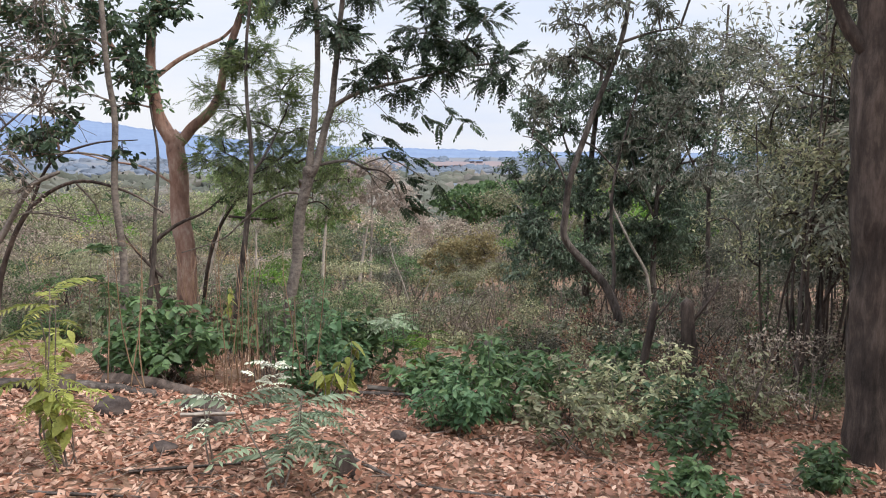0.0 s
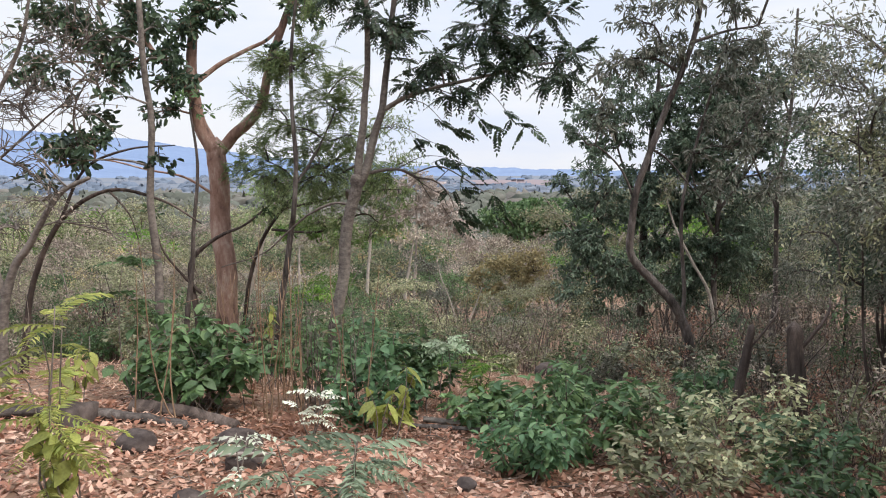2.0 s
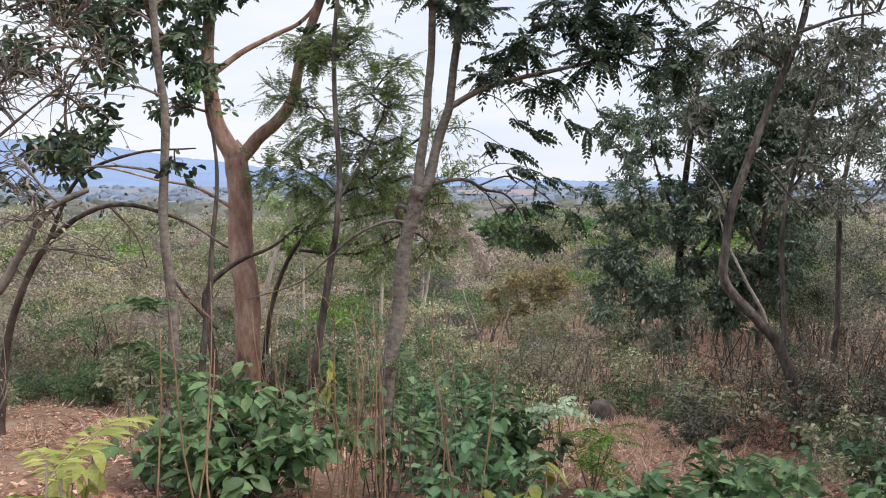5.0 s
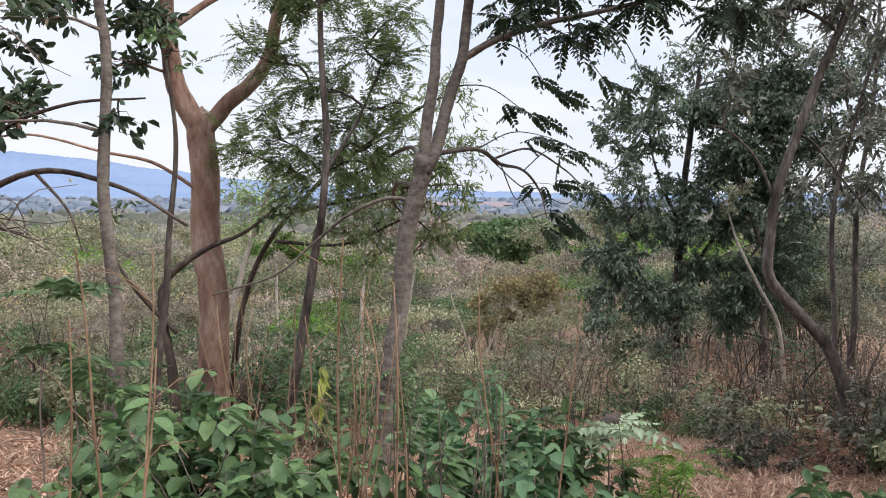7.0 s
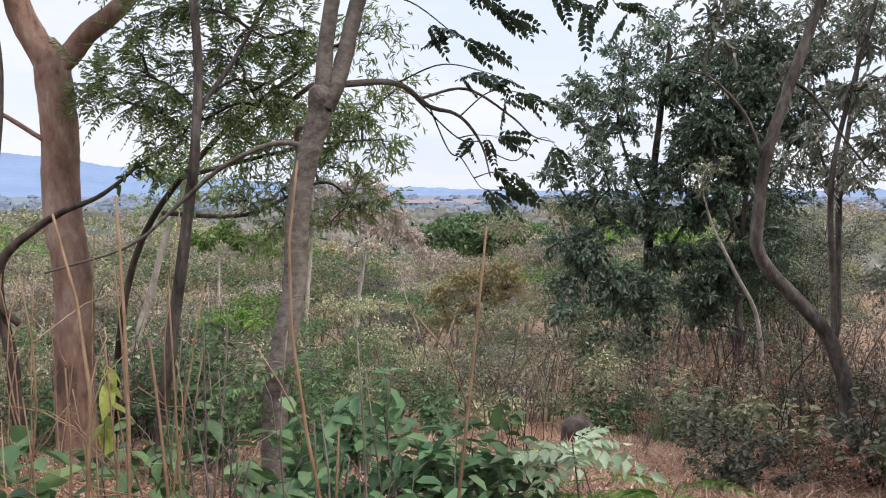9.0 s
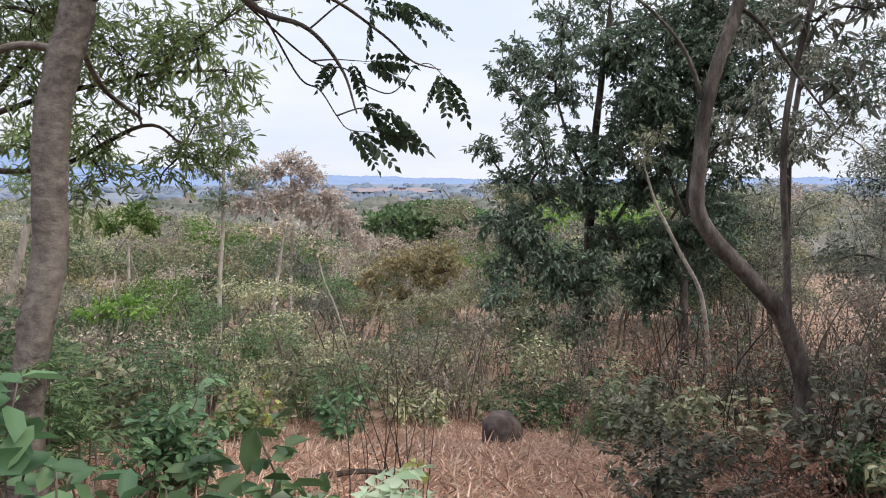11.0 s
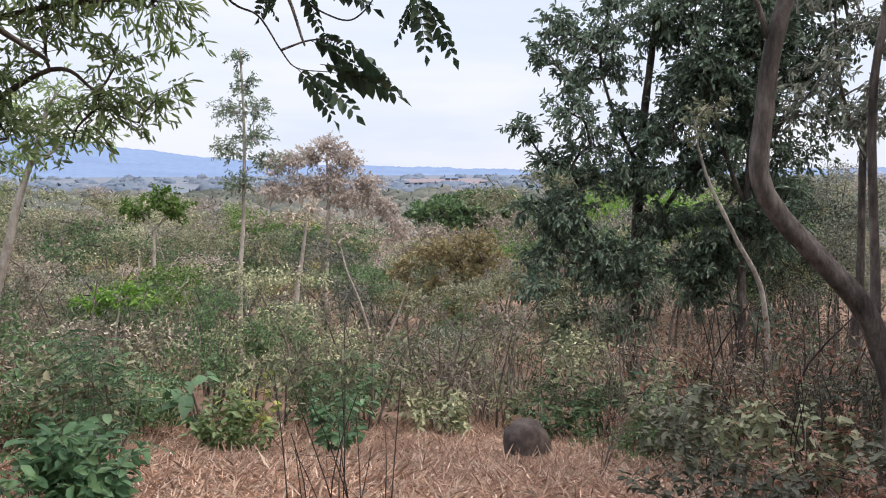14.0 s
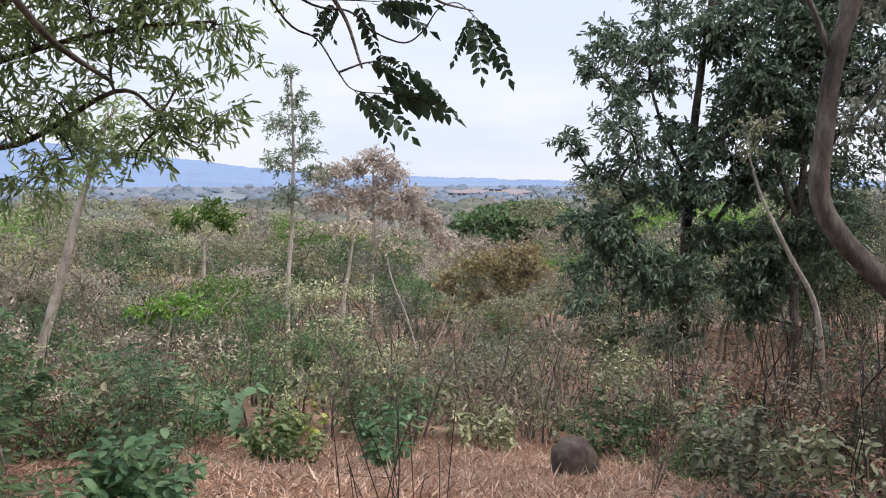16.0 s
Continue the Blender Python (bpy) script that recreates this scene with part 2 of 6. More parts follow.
# ---------------------------------------------------------------- geometry tools
class Buf:
    """Triangles gathered for one mesh."""

    def __init__(self):
        self.v, self.f, self.n = [], [], 0

    def add(self, v, f):
        v, f = np.asarray(v, float), np.asarray(f, int)
        if len(v):
            self.v.append(v)
            self.f.append(f + self.n)
            self.n += len(v)

    def mesh(self, name, smooth=True):
        me = bpy.data.meshes.new(name)
        v, f = np.concatenate(self.v), np.concatenate(self.f)
        me.vertices.add(len(v))
        me.vertices.foreach_set("co", v.astype(np.float32).ravel())
        me.loops.add(3 * len(f))
        me.loops.foreach_set("vertex_index", f.astype(np.int32).ravel())
        me.polygons.add(len(f))
        me.polygons.foreach_set("loop_start", np.arange(0, 3 * len(f), 3, dtype=np.int32))
        me.polygons.foreach_set("use_smooth", np.full(len(f), smooth))
        me.update(calc_edges=True)
        me.validate()
        return me


def part(name, buf, material, parent, label="", smooth=True):
    me = buf.mesh(name, smooth) if isinstance(buf, Buf) else buf
    if not me.materials:
        me.materials.append(M[material])
    ob = new(name, me)
    ob.parent = parent
    if label:
        ob["label"] = label
    return ob


def root(name, at, label, category, group="", kind=""):
    ob = new(name)
    ob.location = at
    ob.empty_display_size = 0.1
    return tagged(ob, label, category, group, kind)


def unit(v):
    return v / np.maximum(np.linalg.norm(v, axis=-1, keepdims=True), 1e-9)


def spline(pts, n):
    """Catmull-Rom through the points, n steps each."""
    p = np.asarray(pts, float)
    if len(p) < 3:
        return np.array([p[0] + (p[-1] - p[0]) * k / n for k in range(n + 1)])
    q = np.vstack([2 * p[0] - p[1], p, 2 * p[-1] - p[-2]])
    out = []
    for i in range(len(p) - 1):
        a, b, c, d = q[i:i + 4]
        for k in range(n):
            t = k / n
            out.append(0.5 * (2 * b + (c - a) * t + (2 * a - 5 * b + 4 * c - d) * t * t + (3 * b - a - 3 * c + d) * t ** 3))
    out.append(p[-1])
    return np.array(out)


def tube(buf, pts, radii, sides=6, rng=None, rough=0.0):
    """A closed tapering stem through the points."""
    pts = np.asarray(pts, float)
    n = len(pts)
    radii = np.asarray(radii, float)
    tang = unit(np.gradient(pts, axis=0))
    ref = np.array([0.13, 0.97, 0.21]) if abs(tang[0][2]) > 0.6 else np.array([0.1, 0.2, 0.97])
    u = unit(np.cross(tang, ref))
    w = np.cross(tang, u)
    ang = np.linspace(0, 2 * math.pi, sides, endpoint=False)
    rr = radii[:, None] * np.ones(sides)
    if rng is not None and rough:
        rr = rr * (1 + rough * rng.standard_normal((n, sides)) * 0.6 + rough * np.sin(ang * 3 + rng.uniform(0, 6))[None, :])
    ring = pts[:, None, :] + rr[..., None] * (np.cos(ang)[None, :, None] * u[:, None, :] + np.sin(ang)[None, :, None] * w[:, None, :])
    v = np.vstack([ring.reshape(-1, 3), pts[-1:] + tang[-1:] * radii[-1]])
    i, j = np.meshgrid(np.arange(n - 1), np.arange(sides), indexing="ij")
    a, b = i * sides + j, i * sides + (j + 1) % sides
    c, d = a + sides, b + sides
    f = np.concatenate([np.stack([a, b, d], -1).reshape(-1, 3), np.stack([a, d, c], -1).reshape(-1, 3)])
    k = np.arange(sides)
    f = np.vstack([f, np.stack([(n - 1) * sides + k, (n - 1) * sides + (k + 1) % sides, np.full(sides, n * sides)], -1)])
    buf.add(v, f)


def blades(buf, P, D, L, W, rng, up=None, fold=0.25, droop=0.1, wide=0.45, oval=False):
    """One folded four-cornered leaf for each root P, way D, length L and width W."""
    n = len(P)
    if not n:
        return
    D = unit(D)
    if up is None:
        up = rng.standard_normal((n, 3)) + np.array([0, 0, 0.9])
    S = unit(np.cross(D, up))
    N = np.cross(S, D)
    L, W = np.broadcast_to(L, n)[:, None], np.broadcast_to(W, n)[:, None]
    if oval:
        # six corners: a blunt oblong leaf, bent at the middle
        a, c, tip = P + D * L * 0.28, P + D * L * 0.72 - N * L * droop * 0.4, P + D * L - N * L * droop
        v = np.stack([P, a + S * W * 0.46 + N * W * fold, c + S * W * 0.44 + N * W * fold, tip, c - S * W * 0.44 + N * W * fold, a - S * W * 0.46 + N * W * fold], 1).reshape(-1, 3)
        b = 6 * np.arange(n)[:, None]
        buf.add(v, np.concatenate([b + [0, 1, 2], b + [0, 2, 3], b + [0, 3, 4], b + [0, 4, 5]]))
        return
    mid = P + D * L * wide
    tip = P + D * L - N * L * droop
    left, right = mid + S * W / 2 + N * W * fold, mid - S * W / 2 + N * W * fold
    v = np.stack([P, left, tip, right], 1).reshape(-1, 3)
    b = 4 * np.arange(n)[:, None]
    buf.add(v, np.concatenate([b + [0, 1, 2], b + [0, 2, 3]]))


def broad(buf, p, d, up, L, W, curl=0.15):
    """A broad pointed leaf with a sunk midrib, bent along its length."""
    d, up = unit(np.asarray(d, float)), np.asarray(up, float)
    s = unit(np.cross(d, up))
    nrm = np.cross(s, d)
    prof = [(0.0, 0.04), (0.12, 0.55), (0.35, 1.0), (0.6, 0.92), (0.82, 0.5), (1.0, 0.02)]
    v = []
    for t, w in prof:
        c = p + d * L * t - nrm * L * curl * t * t
        v += [c + s * W / 2 * w + nrm * W * 0.14 * w, c, c - s * W / 2 * w + nrm * W * 0.14 * w]
    f = []
    for i in range(len(prof) - 1):
        a = 3 * i
        f += [(a, a + 1, a + 4), (a, a + 4, a + 3), (a + 1, a + 2, a + 5), (a + 1, a + 5, a + 4)]
    buf.add(np.array(v), f)


def pinnate(leaves, stems, P, D, L, pairs, lw, rng, droop=0.35, taper=0.5, ll=0.3, stalk=0.0025, sag=0.15, oval=False):
    """Feather-shaped leaves: a drooping midrib with pairs of leaflets. lw: leaflet width over length, ll: leaflet length over L."""
    for p, d, l in zip(P, unit(np.asarray(D, float)), np.broadcast_to(L, len(P))):
        side = unit(np.cross(d, [0, 0, 1.0]) + 1e-6)
        if sag > 0.3:
            a = rng.uniform(-1.2, 1.2)
            side = unit(math.cos(a) * side + math.sin(a) * np.cross(side, d))
        t = np.linspace(0, 1, pairs + 2)
        mid = p + d * l * t[:, None] - np.array([0, 0, 1.0]) * (l * droop * t ** 2)[:, None]
        tang = unit(np.gradient(mid, axis=0))
        if stems is not None:
            tube(stems, mid[::2] if pairs > 4 else mid, np.linspace(stalk, stalk * 0.4, len(mid[::2] if pairs > 4 else mid)), 3)
        q, tg = mid[1:-1], tang[1:-1]
        size = l * ll * (1 - taper * np.abs(t[1:-1] - 0.45) * 1.6)
        for sgn in (-1, 1):
            way = unit(side * sgn + tg * 0.45 + rng.normal(0, 0.12, (pairs, 3)) - np.array([0, 0, sag]))
            blades(leaves, q, way, size, size * lw, rng, up=np.tile(np.cross(side, d), (pairs, 1)) + rng.normal(0, 0.25, (pairs, 3)), droop=0.12, wide=0.5, oval=oval)
        blades(leaves, mid[-1:], tang[-1:], l * ll * 0.8, l * ll * lw * 0.8, rng)


def ground_z(x, y):
    """Height of the hillside."""
    x, y = np.asarray(x, float), np.asarray(y, float)
    z = np.interp(y, [-400, -40, 0, 4.5, 6, 8.4, 12, 15, 17.4, 20, 30, 45, 70, 110, 200, 1e4],
                  [12, 3.0, 0.0, -0.45, -0.66, -1.08, -1.72, -2.35, -3.0, -3.5, -5.2, -7.6, -10.6, -13.5, -16, -16])
    near = np.exp(-((y - 7) / 14.0) ** 2)
    z = z - 0.06 * np.clip(x, -7, 7) * near
    z = z + near * (0.05 * np.sin(1.7 * x + 0.6 * y) * np.sin(1.3 * y - 0.5 * x) + 0.025 * np.sin(4.1 * x + 1.0) * np.sin(3.7 * y))
    z = z + (1 - near) * 0.35 * np.sin(0.23 * x + 1) * np.sin(0.19 * y)
    return z


def on_ground(x, y, sink=0.0):
    return np.array([x, y, float(ground_z(x, y)) - sink])


def rise(limb, base_z=None):
    """The root of a trunk goes on down into the ground."""
    p = [np.array(q, float) for q in limb]
    low = p[0]
    z = float(ground_z(low[0], low[1])) - 0.08
    if low[2] > z + 0.05:
        step = low - p[1]
        p.insert(0, np.array([low[0] + 0.25 * step[0], low[1], z]))
    return p


def branch_to(buf, rng, a, b, r0, r1, wob=0.12, sides=4, n=6, arch=0.12):
    a, b = np.asarray(a, float), np.asarray(b, float)
    d = np.linalg.norm(b - a)
    t = np.linspace(0, 1, n)[:, None]
    off = rng.normal(0, wob * d * 0.5, 3)
    off2 = rng.normal(0, wob * d * 0.3, 3)
    pts = a + (b - a) * t + off * np.sin(math.pi * t) + off2 * np.sin(2 * math.pi * t) + np.array([0, 0, arch * d]) * np.sin(math.pi * t)
    tube(buf, pts, np.linspace(r0, r1, n), sides)
    return pts


def crown(rng, limbs, clumps, wood, leaves, twigs=14, per=9, size=0.09, ratio=0.4, kind="blade", twig_r=0.006, branch_r=0.022,
          hang=0.25, pairs=6, ll=0.3, lw=0.35, spread=1.0, leaf_stems=True, loose=0.15, sag=0.15, steps=5, flat=0.75, oval=True):
    """Branches from the limbs into each clump (x, y, z, radius), twigs in it and leaves along the twigs."""
    nodes = np.concatenate([spline(l, 6)[2:] for l in limbs])
    mean_rad = spread * sum(c[3] for c in clumps) / len(clumps)
    order = sorted(clumps, key=lambda c: np.min(np.linalg.norm(nodes - np.array(c[:3]), axis=1)))
    for c in order:
        ctr, rad = np.array(c[:3], float), c[3] * spread
        dist = np.linalg.norm(nodes - ctr, axis=1) + 0.6 * np.maximum(nodes[:, 2] - ctr[2], 0)
        a = nodes[np.argmin(dist)]
        pts = branch_to(wood, rng, a, ctr, branch_r * (0.6 + 0.5 * min(rad, 1)), twig_r, n=7, sides=5 if steps == 5 else 3)
        nodes = np.concatenate([nodes, pts[2:]])
        for _ in range(max(3, int(twigs * min(1.3, (rad / mean_rad) ** 1.7)))):
            s = pts[rng.integers(2, len(pts))]
            v = unit(rng.standard_normal(3)) * rad * rng.uniform(0.55, 1.05)
            v[2] *= flat
            e = ctr + v
            tw = branch_to(wood, rng, s, e, twig_r * 0.7, twig_r * 0.25, wob=0.18, sides=3, n=steps, arch=0.1)
            way = unit(e - s)
            if kind == "blade":
                k = rng.uniform(0.25, 1.0, per)
                P = np.array([np.interp(k, np.linspace(0, 1, steps), tw[:, i]) for i in range(3)]).T + rng.normal(0, loose * size, (per, 3))
                D = way * 0.6 + rng.standard_normal((per, 3)) * 0.75 - np.array([0, 0, hang])
                L = size * rng.uniform(0.65, 1.25, per)
                blades(leaves, P, D, L, L * ratio, rng, oval=oval and steps == 5)
            else:
                k = rng.uniform(0.3, 1.0, per)
                P = np.array([np.interp(k, np.linspace(0, 1, steps), tw[:, i]) for i in range(3)]).T
                D = way * 0.8 + rng.standard_normal((per, 3)) * 0.7 - np.array([0, 0, hang])
                pinnate(leaves, wood if leaf_stems else None, P, D, size * rng.uniform(0.7, 1.2, per), pairs, lw, rng, droop=hang, ll=ll, sag=sag, oval=oval)


def tree(name, label, at, limbs, bark, leaf, clumps, seed, category="tree", group="", sides=9, crown_label="", bark_rough=0.08, joined=False, **kw):
    """limbs: (points, first radius, last radius), the first is the trunk, all in world metres."""
    rng = np.random.default_rng(seed)
    at = np.asarray(at, float)
    thing = root(name, at, label, category, group)
    b = Buf()
    for i, (pts, r0, r1) in enumerate(limbs):
        b = b if joined else Buf()
        q = spline([np.array(p, float) - at for p in pts], 3 if joined else 6)
        if not joined:
            k = np.arange(len(q))[:, None]
            q = q + min(r0, 0.08) * np.array([0.22, 0.22, 0.0]) * np.sin(k * 0.42 + rng.uniform(0, 6, 3)) * np.minimum(1, k / 4)
        rad = np.linspace(r0, r1, len(q))
        if i == 0:
            low = q[:, 2] - q[0, 2]
            rad = rad * (1 + 0.45 * np.exp(-low / 0.22))
        tube(b, q, rad, 4 if joined else sides if r0 > 0.03 else 6, rng, bark_rough)
        if not joined:
            part("trunk" if i == 0 else "limb", b, bark, thing)
    if joined:
        tagged(part("stem_work", b, bark, thing), kind="stuff")
    if clumps:
        kw = dict(kw)
        wood, leaves = Buf(), Buf()
        crown(rng, [np.array(p, float) - at for p, _, _ in limbs], [(*(np.array(c[:3], float) - at), c[3]) for c in clumps], wood, leaves, **kw)
        tagged(part("twig_work", wood, bark, thing), kind="stuff")
        tagged(part("crown", leaves, leaf, thing, crown_label), kind="stuff")
    return thing


# ---------------------------------------------------------------- ground and distance
def grid_axis(lo, a, b, hi, step, n):
    left = a - np.geomspace(step, a - lo, n)[::-1]
    right = b + np.geomspace(step, hi - b, n)
    return np.concatenate([left, np.arange(a, b, step), right])


def build_ground():
    xs, ys = grid_axis(-4500, -12, 12, 4500, 0.16, 46), grid_axis(-300, -3, 26, 4600, 0.16, 46)
    gx, gy = np.meshgrid(xs, ys, indexing="ij")
    v = np.stack([gx, gy, ground_z(gx, gy)], -1).reshape(-1, 3)
    nx, ny = len(xs), len(ys)
    i, j = np.meshgrid(np.arange(nx - 1), np.arange(ny - 1), indexing="ij")
    a = i * ny + j
    f = np.concatenate([np.stack([a, a + ny, a + ny + 1], -1).reshape(-1, 3), np.stack([a, a + ny + 1, a + 1], -1).reshape(-1, 3)])
    b = Buf()
    b.add(v, f)
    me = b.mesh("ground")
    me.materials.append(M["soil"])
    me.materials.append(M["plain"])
    # beyond this the ground takes the plain's haze-tinted colours
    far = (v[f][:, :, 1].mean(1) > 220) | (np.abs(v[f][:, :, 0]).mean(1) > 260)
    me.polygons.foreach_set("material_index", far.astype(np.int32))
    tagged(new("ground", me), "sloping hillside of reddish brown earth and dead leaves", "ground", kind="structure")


def build_hills():
    """The ridges at the horizon, haze painted in as blue, higher to the west."""
    rng = np.random.default_rng(3)
    for name, r, knots, low in (("backdrop_ridge", 3300, [(-70, 3.0), (-40, 3.0), (-30, 2.5), (-25, 2.2), (-20, 1.5), (-14, 0.8), (-8, 0.42), (0, 0.2), (7, 0.0), (14, -0.05), (40, 0.1), (70, 0.3)], -0.7),
                                ("backdrop_slope", 2500, [(-70, 1.4), (-30, 1.2), (-20, 0.5), (-10, 0.0), (0, -0.22), (8, -0.28), (70, -0.2)], -0.95)):
        az = np.arange(-70, 70.01, 0.2)
        el = np.interp(az, *zip(*knots))
        el = el + 0.03 * np.sin(az * 1.3) + 0.02 * np.sin(az * 3.1 + 1) + 0.012 * rng.standard_normal(len(az))
        rows = []
        for k, (dr, t) in enumerate(((-700, 0.0), (-350, 0.55), (0, 1.0), (250, 0.6))):
            e = low + (el - low) * t + 0.015 * rng.standard_normal(len(az)) * (0 < k)
            rr = r + dr
            rows.append(np.stack([rr * np.sin(np.radians(az)), 9 + rr * np.cos(np.radians(az)), 0.3 + rr * np.tan(np.radians(e))], -1))
        n = len(az)
        v = np.concatenate(rows)
        f = []
        for k in range(3):
            a = k * n + np.arange(n - 1)
            f += [np.stack([a, a + 1, a + n + 1], -1), np.stack([a, a + n + 1, a + n], -1)]
        b = Buf()
        b.add(v, np.concatenate(f))
        tagged(part(name, b, "hill", None), "low wooded ridge, painted hazy blue for distance", "hills", kind="structure")
    # bare fields on the plain
    for x, y, w, d in ((20, 1000, 70, 130), (-60, 900, 50, 90), (62, 1080, 40, 90), (-10, 950, 30, 60)):
        b = Buf()
        k = np.linspace(0, 2 * math.pi, 14, endpoint=False)
        rad = rng.uniform(0.8, 1.15, 14)
        z = float(ground_z(x, y)) + 2.2
        ring = np.stack([x + w * rad * np.cos(k), y + d * rad * np.sin(k), np.full(14, z) + (d * rad * np.sin(k)) * 0.012], -1)
        b.add(np.vstack([[[x, y, z]], ring]), [(0, 1 + i, 1 + (i + 1) % 14) for i in range(14)])
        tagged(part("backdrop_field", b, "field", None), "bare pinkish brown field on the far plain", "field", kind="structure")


def puff(buf, rng, c, rx, ry, rz, n, size):
    """Loose clump of leaf blades on the upper side of an uneven crown."""
    d = unit(rng.standard_normal((n, 3)))
    d[:, 2] = np.abs(d[:, 2]) * 1.1 - 0.25
    rad = rng.uniform(0.6, 1.05, n)[:, None]
    P = np.array(c) + d * rad * np.array([rx, ry, rz])
    D = d + rng.normal(0, 0.6, (n, 3))
    L = size * rng.uniform(0.6, 1.4, n)
    blades(buf, P, D, L, L * 0.7, rng, up=d + rng.normal(0, 0.4, (n, 3)))


def dome(buf, rng, c, rx, ry, rz):
    """Far crown: a lumpy, uneven cap, wider than high."""
    nu, nv = 9, 4
    u, v = np.meshgrid(np.linspace(0, 2 * math.pi, nu, endpoint=False), np.linspace(0, 1.45, nv), indexing="ij")
    r = 1 + 0.25 * rng.standard_normal(u.shape)
    p = np.stack([c[0] + rx * r * np.cos(u) * np.cos(v), c[1] + ry * r * np.sin(u) * np.cos(v), c[2] + rz * r * np.sin(v)], -1).reshape(-1, 3)
    i, j = np.meshgrid(np.arange(nu), np.arange(nv - 1), indexing="ij")
    a, b = i * nv + j, ((i + 1) % nu) * nv + j
    buf.add(p, np.concatenate([np.stack([a, b, b + 1], -1).reshape(-1, 3), np.stack([a, b + 1, a + 1], -1).reshape(-1, 3)]))


def build_far_woods():
    rng = np.random.default_rng(8)
    b, mid = Buf(), Buf()
    for _ in range(3200):
        y = 120 * (1 / rng.uniform(0.07, 1.0)) ** 1.0
        x = rng.uniform(-0.75, 0.75) * y + rng.normal(0, 6)
        if -0.02 < x / y < 0.07 and 820 < y < 1100:
            continue
        s = rng.uniform(2.0, 4.2) * (1 + y / 2200)
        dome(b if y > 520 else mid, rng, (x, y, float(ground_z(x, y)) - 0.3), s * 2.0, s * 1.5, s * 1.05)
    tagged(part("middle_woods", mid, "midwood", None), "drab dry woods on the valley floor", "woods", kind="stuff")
    tagged(part("far_woods", b, "farwood_haze", None), "patchwork of woods on the far plain, haze painted into their colour", "woods", kind="stuff")


build_ground()
build_hills()
build_far_woods()

# distant farm beyond the fields
for hx, hy, hw in ((47, 1040, 9), (38, 1046, 6)):
    farm = root("farmhouse", (hx, hy, float(ground_z(hx, hy)) + 2.2), "tiny pale farmhouse far off, its roof painted haze-blue", "house", "far farmhouses")
    b = Buf()
    bm = bmesh.new()
    bmesh.ops.create_cube(bm, size=1, matrix=pose(0, 0, 1.6) @ Matrix.Diagonal((hw, 5, 3.2, 1)))
    bmesh.ops.triangulate(bm, faces=bm.faces)
    b.add([v.co[:] for v in bm.verts], [[v.index for v in f.verts] for f in bm.faces])
    bm.free()
    part("wall", b, "field", farm)
    b = Buf()
    w = hw / 2 + 0.5
    b.add([(-w, -3.2, 3), (w, -3.2, 3), (w, 3.2, 3), (-w, 3.2, 3), (-w, 0, 4.8), (w, 0, 4.8)],
          [(0, 1, 5), (0, 5, 4), (2, 3, 4), (2, 4, 5), (0, 4, 3), (1, 2, 5)])
    # roof shares the ridges' haze-blue colour
    part("roof", b, "hill", farm, smooth=False)


# ---------------------------------------------------------------- the large trees
def gz(x, y):
    return float(ground_z(x, y))


# orange-barked tree with a forked crown
base = on_ground(-4.24, 13.0)
